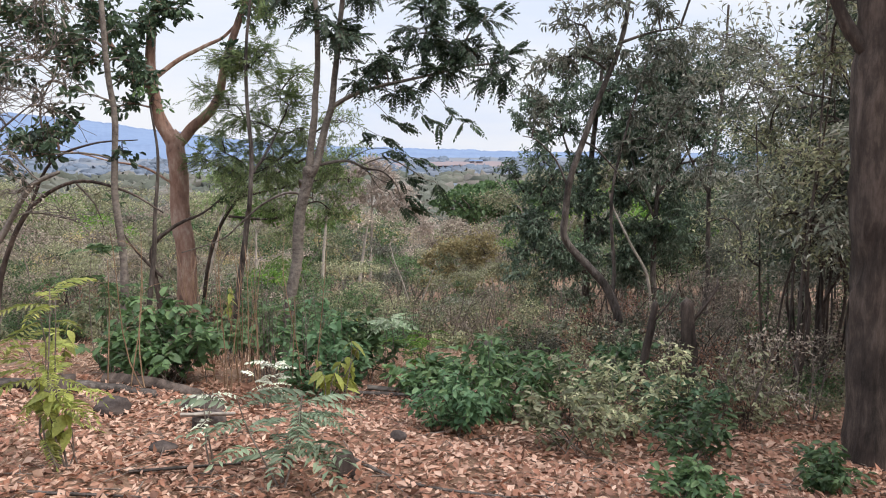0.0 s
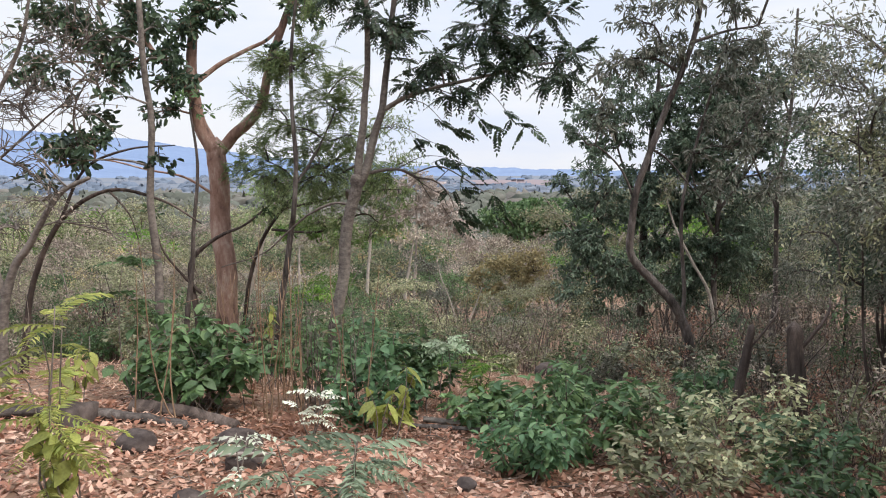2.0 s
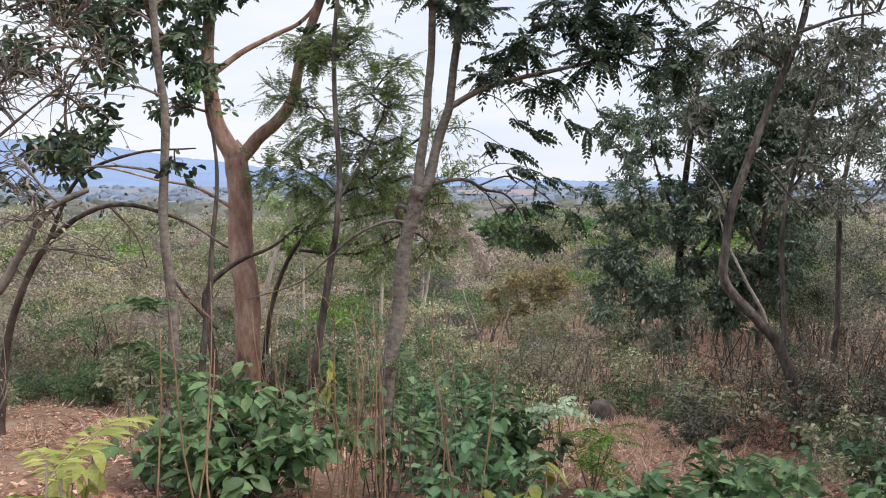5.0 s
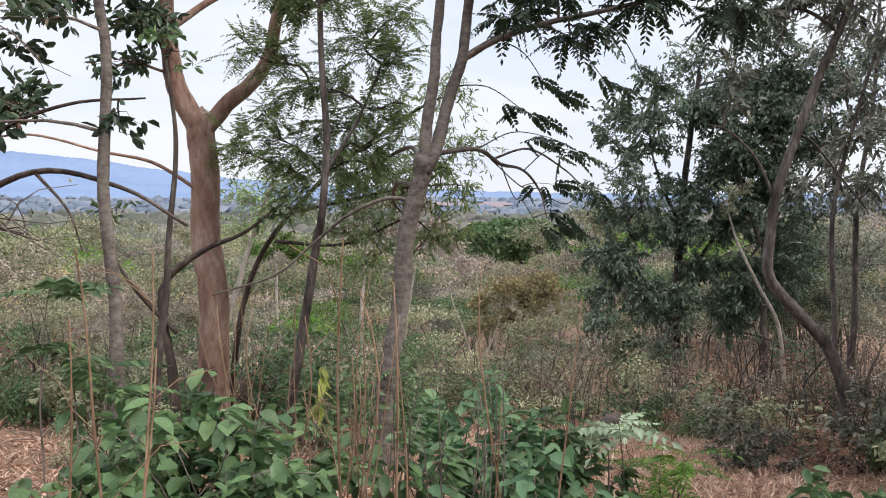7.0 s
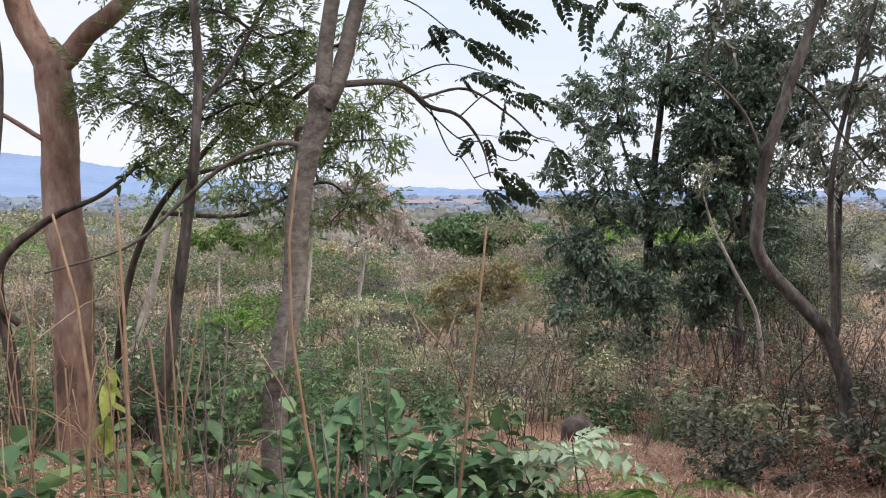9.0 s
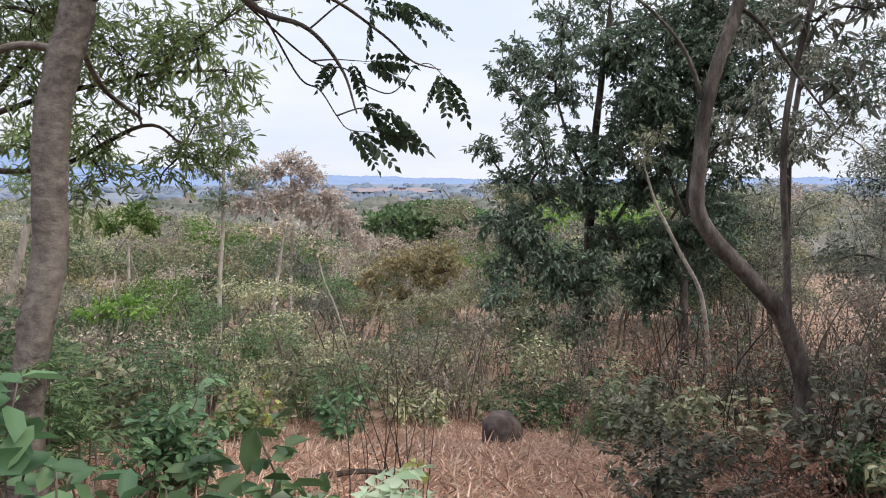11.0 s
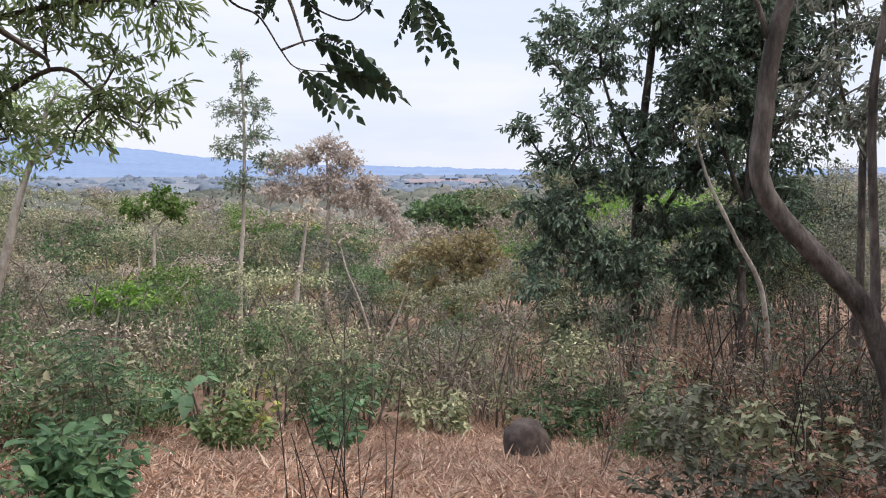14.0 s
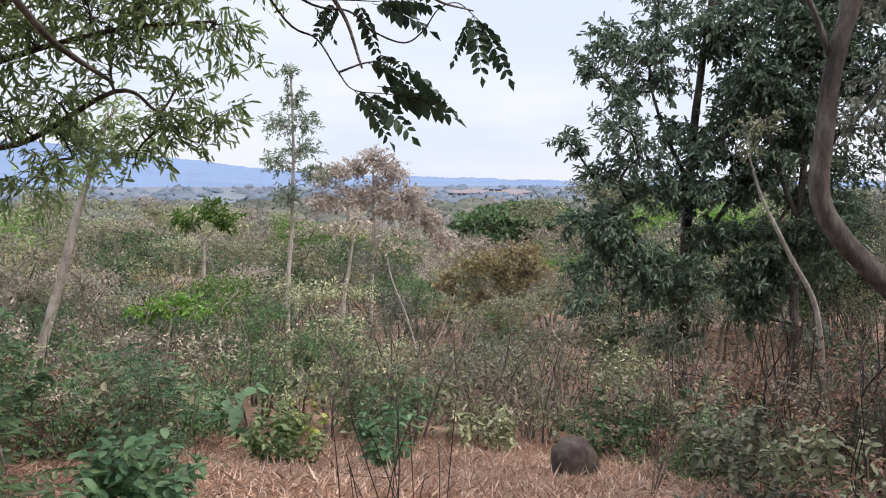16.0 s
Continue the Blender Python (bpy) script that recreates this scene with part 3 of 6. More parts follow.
tree("forked_tree", "smooth orange-barked tree with a forked trunk and sparse green crown", base, [
    (rise([(-4.24, 13.0, -1.28), (-4.24, 13.0, -0.54), (-4.26, 13.0, 0.08), (-4.30, 13.0, 0.56), (-4.32, 13.0, 1.11), (-4.33, 13.0, 1.55), (-4.34, 13.0, 1.82)]), 0.165, 0.145),
    ([(-4.36, 13.0, 1.70), (-4.52, 12.98, 2.02), (-4.62, 12.96, 2.35), (-4.66, 12.9, 2.8), (-4.60, 12.9, 3.5), (-4.50, 12.9, 4.3), (-4.4, 12.9, 5.4)], 0.125, 0.045),
    ([(-4.33, 13.0, 1.68), (-4.10, 13.02, 1.95), (-3.84, 13.05, 2.16), (-3.66, 13.1, 2.48), (-3.52, 13.1, 2.92), (-3.28, 13.1, 3.7), (-3.05, 13.1, 4.4), (-2.9, 13.1, 5.5)], 0.095, 0.04),
    ([(-4.62, 12.95, 2.5), (-4.88, 12.8, 2.9), (-5.2, 12.7, 3.25), (-5.35, 12.6, 3.8), (-5.6, 12.6, 4.5)], 0.055, 0.022),
    ([(-4.64, 12.95, 2.75), (-4.3, 13.1, 3.05), (-3.85, 13.2, 3.3), (-3.5, 13.2, 3.5), (-3.0, 13.3, 4.1)], 0.042, 0.018),
    ([(-4.40, 12.9, 1.1), (-4.75, 12.7, 1.35), (-5.2, 12.5, 1.45), (-5.8, 12.3, 1.6), (-6.4, 12.2, 1.5)], 0.022, 0.008),
], "bark_orange", "green_dark", [(-6.11, 12.6, 3.41, 0.53), (-5.74, 12.6, 2.95, 0.46), (-5.32, 12.6, 3.62, 0.53), (-4.78, 12.5, 2.74, 0.42), (-4.62, 12.6, 3.62, 0.46),
    (-6.35, 12.3, 1.73, 0.5), (-5.94, 12.3, 1.96, 0.36), (-4.95, 12.6, 3.1, 0.38), (-4.15, 12.7, 3.8, 0.4), (-5.2, 12.4, 4.4, 0.6), (-4.2, 12.7, 4.9, 0.7), (-3.2, 13, 5.0, 0.7), (-5.9, 12.5, 4.3, 0.6), (-3.6, 13, 4.3, 0.45),
    (-6.6, 12.5, 3.7, 0.5), (-6.9, 12.4, 2.9, 0.45), (-3.3, 12.8, 3.1, 0.35), (-2.9, 12.9, 3.8, 0.4), (-5.0, 12.5, 2.3, 0.3), (-6.8, 12.4, 4.5, 0.5)],
    11, twigs=30, per=12, size=0.12, ratio=0.42, twig_r=0.008, branch_r=0.026, hang=0.35, sides=16, bark_rough=0.03)

tree("twisted_stem_tree", "dark twisted stem winding round the orange trunk", on_ground(-4.5, 12.6), [
    (rise([(-4.5, 12.6, -1.4), (-4.56, 12.6, -0.8), (-4.66, 12.6, -0.3), (-4.6, 12.58, 0.1), (-4.36, 12.55, 0.36), (-4.1, 12.5, 0.5), (-3.8, 12.45, 0.62), (-3.5, 12.4, 0.85)]), 0.062, 0.012),
    ([(-4.5, 12.6, -0.4), (-4.75, 12.5, -0.1), (-5.0, 12.4, 0.3), (-5.1, 12.4, 0.8)], 0.03, 0.008),
], "bark_dark", "green_mid", [(-3.5, 12.4, 0.8, 0.25), (-5.1, 12.4, 0.9, 0.25)], 111, twigs=6, per=5, size=0.09)

# slender fine-leaved tree between the two big ones
tree("feathery_tree", "slender tree with fine feathery light green leaves", on_ground(-2.95, 12.3), [
    (rise([(-3.3, 12.2, -1.5), (-3.12, 12.1, -0.3), (-2.97, 12.0, 0.57), (-2.89, 11.9, 0.8), (-2.86, 11.9, 1.5), (-2.88, 11.9, 2.23), (-2.9, 12.0, 3.2), (-2.8, 12.1, 4.3)]), 0.055, 0.02),
    ([(-2.9, 11.9, 1.2), (-2.6, 12.1, 1.7), (-2.4, 12.3, 2.2)], 0.022, 0.01),
], "bark_brown", "green_light", [(-2.92, 12.3, 2.85, 0.45), (-2.62, 12.5, 2.47, 0.45), (-3.08, 12.5, 2.1, 0.45), (-2.47, 12.5, 1.87, 0.38), (-3.61, 12.5, 2.4, 0.45),
    (-2.61, 12.5, 3.14, 0.45), (-3.4, 12.5, 1.57, 0.38), (-2.31, 12.5, 2.32, 0.38), (-3.3, 12.3, 3.0, 0.4), (-2.7, 12.3, 3.9, 0.6), (-3.6, 12.6, 1.9, 0.3), (-3.0, 12.6, 1.25, 0.38), (-2.55, 12.6, 1.35, 0.34), (-3.5, 12.6, 1.35, 0.38), (-2.9, 12.7, 1.7, 0.38), (-2.4, 12.7, 1.6, 0.3), (-3.9, 12.8, 1.5, 0.35), (-3.3, 12.7, 0.95, 0.25), (-2.2, 12.6, 2.8, 0.34), (-2.2, 12.7, 1.95, 0.3)],
    12, twigs=15, per=4, size=0.25, kind="pinnate", pairs=8, lw=0.30, ll=0.26, hang=0.2, twig_r=0.006, branch_r=0.018)

# grey tree with a twin stem and wide feathered boughs
tree("twin_stemmed_tree", "grey-barked twin-stemmed tree with drooping dark feathered leaves", on_ground(-2.36, 11.6), [
    (rise([(-2.32, 11.6, -1.28), (-2.27, 11.6, -0.8), (-2.20, 11.6, -0.27), (-2.14, 11.6, 0.2), (-2.06, 11.6, 0.76), (-1.99, 11.6, 1.15), (-1.94, 11.6, 1.36)]), 0.088, 0.078),
    ([(-1.96, 11.6, 1.25), (-1.91, 11.6, 1.6), (-1.88, 11.6, 1.95), (-1.84, 11.6, 2.3), (-1.79, 11.6, 2.84), (-1.82, 11.6, 3.7), (-1.85, 11.6, 4.6)], 0.058, 0.03),
    ([(-1.92, 11.6, 1.25), (-1.79, 11.6, 1.55), (-1.69, 11.6, 1.98), (-1.60, 11.6, 2.3), (-1.52, 11.6, 2.84), (-1.44, 11.6, 3.7), (-1.3, 11.6, 4.6)], 0.062, 0.03),
    ([(-1.62, 11.6, 2.22), (-1.3, 11.55, 2.40), (-0.91, 11.5, 2.52), (-0.45, 11.5, 2.62), (0.26, 11.5, 2.78), (0.8, 11.5, 2.85)], 0.035, 0.012),
    ([(-1.86, 11.62, 1.40), (-1.46, 12.0, 1.46), (-1.2, 12.4, 1.34), (-0.95, 12.6, 1.28), (-0.75, 12.8, 1.05), (-0.66, 12.9, 0.80)], 0.026, 0.006),
    ([(-1.3, 12.3, 1.38), (-0.9, 12.6, 1.5), (-0.5, 12.8, 1.3), (-0.3, 12.95, 1.15), (-0.1, 13.0, 1.10)], 0.014, 0.004),
    ([(-2.02, 11.6, 0.98), (-2.27, 11.6, 1.0), (-2.64, 11.65, 0.84), (-2.97, 11.7, 0.57), (-3.29, 11.7, 0.3), (-3.88, 11.7, 0.11)], 0.022, 0.008),
    ([(-2.0, 11.65, 1.1), (-2.2, 12.3, 1.15), (-2.3, 13.0, 0.95), (-2.2, 13.5, 0.8)], 0.03, 0.012),
    ([(-1.97, 11.65, 1.3), (-2.1, 12.4, 1.5), (-2.5, 13.1, 1.35), (-2.9, 13.5, 1.2)], 0.028, 0.01),
], "bark_grey", "green_dark", [(-1.33, 11.5, 3.24, 0.41), (-0.86, 11.5, 2.91, 0.41), (-0.39, 11.5, 3.23, 0.48), (-0.05, 11.5, 2.75, 0.42), (0.41, 11.5, 2.95, 0.41), (0.75, 11.5, 2.62, 0.35),
    (-0.66, 11.5, 2.45, 0.3), (0.94, 11.5, 2.96, 0.3), (0.14, 11.5, 3.1, 0.34), (-1.74, 11.5, 3.38, 0.41), (-1.2, 11.5, 2.62, 0.3),
    (-0.1, 11.5, 3.7, 0.5), (-1.0, 11.5, 3.9, 0.5), (-2.2, 11.7, 3.9, 0.5), (0.6, 11.5, 3.5, 0.4)],
    13, twigs=12, per=5, size=0.27, kind="pinnate", pairs=8, lw=0.38, ll=0.30, hang=0.22, sag=0.3, flat=0.4, twig_r=0.006, branch_r=0.02, sides=12)

# the hanging sprays at the end of its low boughs: bare twigs that end in a few feathered leaves
def spray(seed, twigs, leaves, size=0.33):
    """twigs: lines of points; leaves: (root, way, length factor), all in world metres."""
    rng = np.random.default_rng(seed)
    at = np.array(twigs[0][0], float)
    thing = root("hanging_spray", at, "thin arching twigs with dark drooping feathered leaves", "branch", "hanging sprays")
    wood, lv = Buf(), Buf()
    for pts in twigs:
        q = spline([np.array(p) - at for p in pts], 6)
        tube(wood, q, np.linspace(0.007, 0.0025, len(q)), 5)
    for p, d, l in leaves:
        pinnate(lv, wood, [np.array(p) - at], [np.array(d, float) + rng.normal(0, 0.08, 3)], size * l, 8, 0.5, rng, droop=0.28, ll=0.34, sag=0.35, oval=True)
    tagged(part("twig_work", wood, "bark_brown", thing), kind="stuff")
    tagged(part("leaf_work", lv, "green_dark", thing), kind="stuff")


spray(14, [[(-1.2, 12.4, 1.34), (-1.03, 12.8, 1.02), (-0.91, 13.0, 0.96), (-0.80, 13.0, 0.79), (-0.72, 13.0, 0.70), (-0.55, 13.0, 0.68)],
           [(-0.80, 13.0, 0.79), (-0.65, 13.0, 0.84), (-0.50, 13.0, 0.84)]],
      [((-0.72, 13, 0.70), (0.5, 0.1, -0.45), 0.8), ((-0.66, 13, 0.68), (0.8, -0.2, -0.5), 0.85), ((-0.55, 13, 0.68), (1, 0.1, -0.1), 1.05), ((-0.60, 13, 0.72), (0.9, 0.3, 0.15), 0.95), ((-0.65, 13, 0.84), (0.9, 0, -0.3), 0.8),
       ((-0.50, 13, 0.84), (1, 0.1, -0.5), 0.95), ((-0.62, 13, 0.85), (0.5, 0.6, 0.3), 0.6)])
spray(15, [[(-1.3, 12.3, 1.38), (-0.95, 12.8, 1.12), (-0.74, 13.0, 1.10), (-0.62, 13.0, 1.0), (-0.46, 13.0, 0.94), (-0.36, 13.0, 1.0), (-0.28, 13.0, 1.11), (-0.18, 13.0, 1.14), (-0.08, 13.0, 1.06)],
           [(-0.95, 12.8, 1.12), (-0.80, 13.0, 1.16), (-0.60, 13.0, 1.15)]],
      [((-0.10, 13, 1.08), (0.25, 0, -0.8), 0.75), ((-0.08, 13, 1.06), (0.6, 0.2, -0.9), 0.85), ((-0.10, 13, 1.08), (-0.35, 0.1, -0.8), 0.6), ((-0.62, 13, 1.14), (0.8, 0, -0.35), 0.9), ((-0.60, 13, 1.15), (0.9, -0.2, 0.1), 0.9),
       ((-0.70, 13, 1.14), (0.4, 0.2, -0.5), 0.7), ((-0.80, 13, 1.13), (-0.3, 0.2, -0.4), 0.6), ((-0.9, 12.9, 1.1), (0.4, 0, -0.4), 0.45)])
for k, (a, b) in enumerate((((-1.3, 11.55, 2.4), (-0.75, 12.2, 2.05)), ((-1.46, 12.0, 1.46), (-0.75, 12.5, 1.62)), ((-0.91, 11.5, 2.52), (-0.25, 12.0, 2.1)), ((-0.95, 12.6, 1.28), (-0.45, 12.8, 1.5)), ((-0.45, 11.5, 2.62), (0.2, 12.2, 2.1)), ((-1.7, 11.6, 2.0), (-1.0, 12.2, 1.85)))):
    rng = np.random.default_rng(150 + k)
    a, b = np.array(a), np.array(b)
    ways = [(rng.normal(0.5, 0.6), rng.normal(0, 0.5), rng.uniform(-0.6, 0.05)) for _ in range(7)]
    spray(160 + k, [[a, (a + b) / 2 + [0, 0, 0.1], b, b + [0.2, 0, -0.08]]], [(b + (np.array([0.2, 0, -0.08]) * f if f > 0 else (a - b) * -f), d, rng.uniform(0.55, 0.85)) for f, d in zip((1, 0.6, 0.3, 0, -0.1, -0.2, -0.3), ways)])

# fine sprays of its rear boughs, over the slope
tree("open_crowned_tree", "thin-leaved tree with long bare boughs above the slope", on_ground(-4.5, 14.4), [
    (rise([(-4.5, 14.4, -2.0), (-4.3, 14.3, -0.6), (-3.9, 14.1, 0.4), (-3.2, 13.9, 1.2), (-2.5, 13.7, 1.7), (-1.9, 13.6, 2.1)]), 0.045, 0.015),
    ([(-3.8, 14.1, 0.45), (-2.9, 13.7, 0.45), (-2.2, 13.5, 0.75), (-1.9, 13.4, 0.62)], 0.025, 0.008),
    ([(-3.6, 14.0, 0.8), (-2.9, 13.6, 0.95), (-2.2, 13.5, 1.1), (-1.6, 13.5, 1.15)], 0.025, 0.008),
], "bark_dark", "green_light", [(-1.6, 13.5, 1.08, 0.26), (-1.77, 13.5, 0.79, 0.23), (-1.6, 13.5, 0.62, 0.18), (-1.95, 13.5, 0.53, 0.23), (-2.2, 13.5, 0.95, 0.26), (-2.54, 13.5, 0.69, 0.26),
    (-2.46, 13.5, 0.36, 0.2), (-1.71, 13.5, 0.45, 0.15), (-2.67, 13.5, 1.02, 0.26), (-2.09, 13.5, 0.32, 0.15), (-2.1, 13.6, 1.4, 0.4), (-1.5, 13.6, 1.6, 0.4), (-1.7, 13.6, 2.1, 0.4),
    (-2.9, 13.5, 0.6, 0.3), (-2.95, 13.5, 1.0, 0.3), (-2.3, 13.4, 1.25, 0.3), (-2.0, 13.4, 1.2, 0.28), (-1.8, 13.4, 1.35, 0.3), (-2.6, 13.4, 1.35, 0.3), (-2.9, 13.5, 1.4, 0.32), (-2.7, 13.4, 0.2, 0.22)],
    15, twigs=26, per=10, size=0.08, ratio=0.22, spread=1.55, twig_r=0.004, branch_r=0.012, hang=0.5)

# tree with an S-bent trunk
tree("bent_tree", "tree with a swept S-shaped brown trunk, paler above", on_ground(3.15, 14.0), [
    (rise([(3.15, 14.00, -1.80), (3.11, 14.00, -1.29), (2.91, 14.00, -0.78), (2.60, 14.00, -0.46), (2.29, 14.00, -0.12), (2.14, 14.00, 0.19), (2.16, 14.00, 0.63), (2.25, 14.00, 1.12),
        (2.41, 14.00, 1.71), (2.63, 14.00, 2.29), (2.90, 14.00, 3.00), (3.12, 14.00, 3.79), (3.23, 14.00, 4.63)]), 0.085, 0.038),
    ([(3.03, 14.04, -1.05), (3.10, 14.25, -0.63), (3.03, 14.25, 0.34), (3.07, 14.25, 1.12), (3.25, 14.25, 1.99), (3.48, 14.25, 2.79), (3.73, 14.25, 3.63)], 0.036, 0.016),
    ([(2.20, 14.00, 0.95), (1.98, 14.00, 1.45), (1.64, 14.00, 1.79), (1.39, 14.00, 1.87)], 0.021, 0.008),
    ([(2.44, 14.00, 1.79), (2.73, 14.08, 1.62), (3.07, 14.17, 1.25), (3.40, 14.17, 0.87)], 0.021, 0.008),
    ([(2.90, 14.00, 2.96), (2.48, 14.00, 3.21), (1.98, 14.00, 3.21)], 0.028, 0.011),
    ([(3.07, 14.00, 3.46), (3.57, 14.00, 3.63), (4.07, 14.00, 3.71)], 0.028, 0.011),
], "bark_brown", "grey_olive", [(1.84, 14.00, 3.03, 0.50), (2.28, 14.00, 3.25, 0.50), (1.64, 14.00, 2.58, 0.38), (2.95, 14.00, 3.24, 0.46), (3.61, 14.00, 3.23, 0.50), (2.57, 14.00, 3.47, 0.47), (3.48, 14.00, 2.80, 0.42), (1.64, 14.00, 2.21, 0.35),
    (2.81, 14.08, 4.13, 0.58), (3.65, 14.08, 4.13, 0.58), (2.06, 14.08, 3.96, 0.50), (4.07, 14.25, 3.46, 0.42), (3.23, 14.17, 1.71, 0.33), (3.57, 14.17, 1.20, 0.33), (3.40, 14.17, 2.21, 0.33), (3.90, 14.17, 1.87, 0.38), (4.32, 14.33, 2.54, 0.42),
    # seven high clumps, never in view, added to shade the slope
    (4.9, 13.2, 5.0, 0.9), (5.6, 12.8, 5.4, 0.9), (6.3, 14.0, 5.5, 0.9), (5.2, 15.2, 5.6, 0.9), (7.2, 13.2, 5.8, 0.9), (5.9, 15.4, 5.2, 0.8), (6.6, 12.4, 5.2, 0.8)],
    16, twigs=22, per=14, size=0.13, ratio=0.25, twig_r=0.007, branch_r=0.022, hang=0.7, sides=12, bark_rough=0.05)

# the dense dark tree behind it
rng = np.random.default_rng(170)
DENSE_FILL = []
while len(DENSE_FILL) < 64:
    z, r = rng.uniform(-3.7, 3.8), rng.uniform(0.5, 0.85)
    edge = np.interp(z, [-3.8, -2.7, -1.1, -0.1, 0.7, 1.6, 2.2, 2.9, 4.5], [1.4, 1.7, 1.5, 1.6, 2.4, 2.1, 3.1, 2.1, 2.8])
    x = rng.uniform(edge + 0.7 * r, 8.0)
    if z < -1.2 and x > 3.2 and rng.uniform() < 0.35:
        continue
    DENSE_FILL.append((x, rng.uniform(24.8, 26.8), z, r))
DENSE_FILL += [(rng.uniform(5.5, 8.5), rng.uniform(24.8, 26.5), rng.uniform(1.5, 4.4), 0.8) for _ in range(9)]
tree("dense_tree", "dense dark green tree with a straight brown trunk", on_ground(4.85, 26.87), [
    (rise([(4.84, 26.87, -4.96), (4.91, 26.87, -2.85), (4.92, 26.87, -0.78), (4.91, 26.63, 0.91), (5.03, 26.39, 2.57), (5.15, 26.27, 4.24)]), 0.167, 0.059),
    ([(4.91, 26.87, -2.66), (4.43, 26.63, -1.95), (3.84, 26.39, -1.35), (3.24, 26.15, -0.52)], 0.059, 0.024),
    ([(4.91, 26.87, -1.47), (5.50, 26.63, -0.64), (5.98, 26.27, 0.43), (6.34, 26.15, 1.86)], 0.071, 0.024),
    ([(4.91, 26.75, 0.19), (4.31, 26.39, 1.15), (3.84, 26.15, 2.34)], 0.059, 0.024),
], "bark_brown", "grey_dark", [(3.74, 25.68, 2.68, 1.19), (4.89, 25.68, 3.25, 1.37), (3.17, 25.68, 2.04, 0.77), (6.08, 25.68, 2.22, 1.31), (5.29, 25.68, 1.29, 1.31), (3.55, 25.68, 0.71, 1.07), (2.65, 25.68, 0.23, 0.59), (4.39, 25.68, 0.11, 1.19),
    (2.98, 25.68, -0.72, 0.95), (5.92, 25.68, 0.11, 1.07), (5.02, 25.68, -1.08, 0.95), (2.77, 25.68, 3.26, 0.59), (2.11, 25.68, -0.72, 0.54), (7.29, 25.68, 1.05, 1.07), (3.96, 25.68, -1.71, 0.71), (3.01, 25.68, -1.57, 0.71), (5.15, 26.27, 4.60, 1.19), (6.34, 26.27, 4.00, 1.19), (3.96, 26.03, 4.00, 1.07), (7.05, 26.27, 3.05, 1.07), (7.88, 26.27, 2.22, 1.07), (7.53, 26.03, -0.04, 1.07), (6.46, 25.68, -1.11, 0.95), (2.11, 25.91, 1.03, 0.54), (7.65, 26.27, 3.76, 1.07), (2.41, 25.68, -1.83, 0.59), (4.67, 25.68, -2.30, 0.83), (5.86, 25.68, -2.07, 0.83), (2.29, 25.68, 2.57, 0.48)] + DENSE_FILL,
    17, twigs=33, per=16, size=0.145, ratio=0.34, twig_r=0.01, branch_r=0.04, hang=0.75, sides=10)

tree("dense_tree", "second dense dark green tree in the shaded wood", on_ground(6.9, 25.5), [
    (rise([(6.9, 25.5, -4.0), (6.8, 25.5, -1.5), (6.9, 25.4, 1.0), (7.0, 25.2, 3.5)]), 0.12, 0.04),
    ([(6.85, 25.5, -0.6), (6.2, 25.2, 0.6), (5.8, 25, 1.8)], 0.05, 0.02),
    ([(6.85, 25.4, 0.2), (7.6, 25.2, 1.4), (8.2, 25, 2.6)], 0.05, 0.02),
], "bark_brown", "grey_dark", [(5.9, 25, 2.2, 0.9), (6.9, 25, 2.9, 1.0), (7.9, 25, 2.6, 1.0), (6.3, 25, 3.9, 1.0), (7.4, 25, 4.4, 1.0), (8.4, 25, 4.0, 1.0), (6.8, 25, 1.4, 0.8), (8.6, 25, 1.2, 0.9), (9.2, 25, 2.9, 0.9), (7.7, 25, 0.4, 0.8), (6.5, 25, 5.0, 0.9), (9.4, 25, 4.6, 1.0)],
    19, twigs=42, per=16, size=0.13, ratio=0.42, twig_r=0.009, branch_r=0.035, hang=0.45)

# tall thin-crowned tree at the edge of the shaded wood
tree("slender_tall_tree", "slender tall tree with loose grey-green foliage", on_ground(7.3, 22.0), [
    (rise([(7.38, 22, -2.6), (7.39, 22.0, -1.89), (7.35, 22.0, 0.55), (7.48, 22.0, 1.8), (7.63, 22.0, 3.6), (7.7, 22, 5.5)]), 0.085, 0.03),
    ([(7.37, 22, 0.4), (6.8, 21.6, 1.2), (6.3, 21.0, 2.0), (6.0, 20.6, 2.8)], 0.035, 0.012),
    ([(7.5, 22, 2.0), (8.0, 21.8, 2.8), (8.4, 21.6, 3.8)], 0.035, 0.012),
], "bark_brown", "grey_olive", [(5.86, 20.5, 1.56, 0.6), (6.6, 20.5, 3.43, 0.7), (6.75, 20.5, 2.26, 0.7), (5.5, 20.5, 1.06, 0.6), (6.4, 20.5, 0.76, 0.6), (6.9, 20.5, 1.26, 0.6), (7.6, 21.5, 4.3, 0.9), (8.4, 21.5, 3.6, 0.9), (7.9, 21.5, 2.4, 0.8), (8.6, 21.5, 1.6, 0.8), (6.4, 20.6, 4.4, 0.8), (7.6, 21.5, 0.9, 0.6), (9.2, 21.5, 2.8, 0.8), (5.6, 20.6, 2.8, 0.6), (5.7, 20.6, 4.0, 0.7)],
    18, twigs=26, per=13, size=0.13, ratio=0.3, hang=0.6, branch_r=0.022)

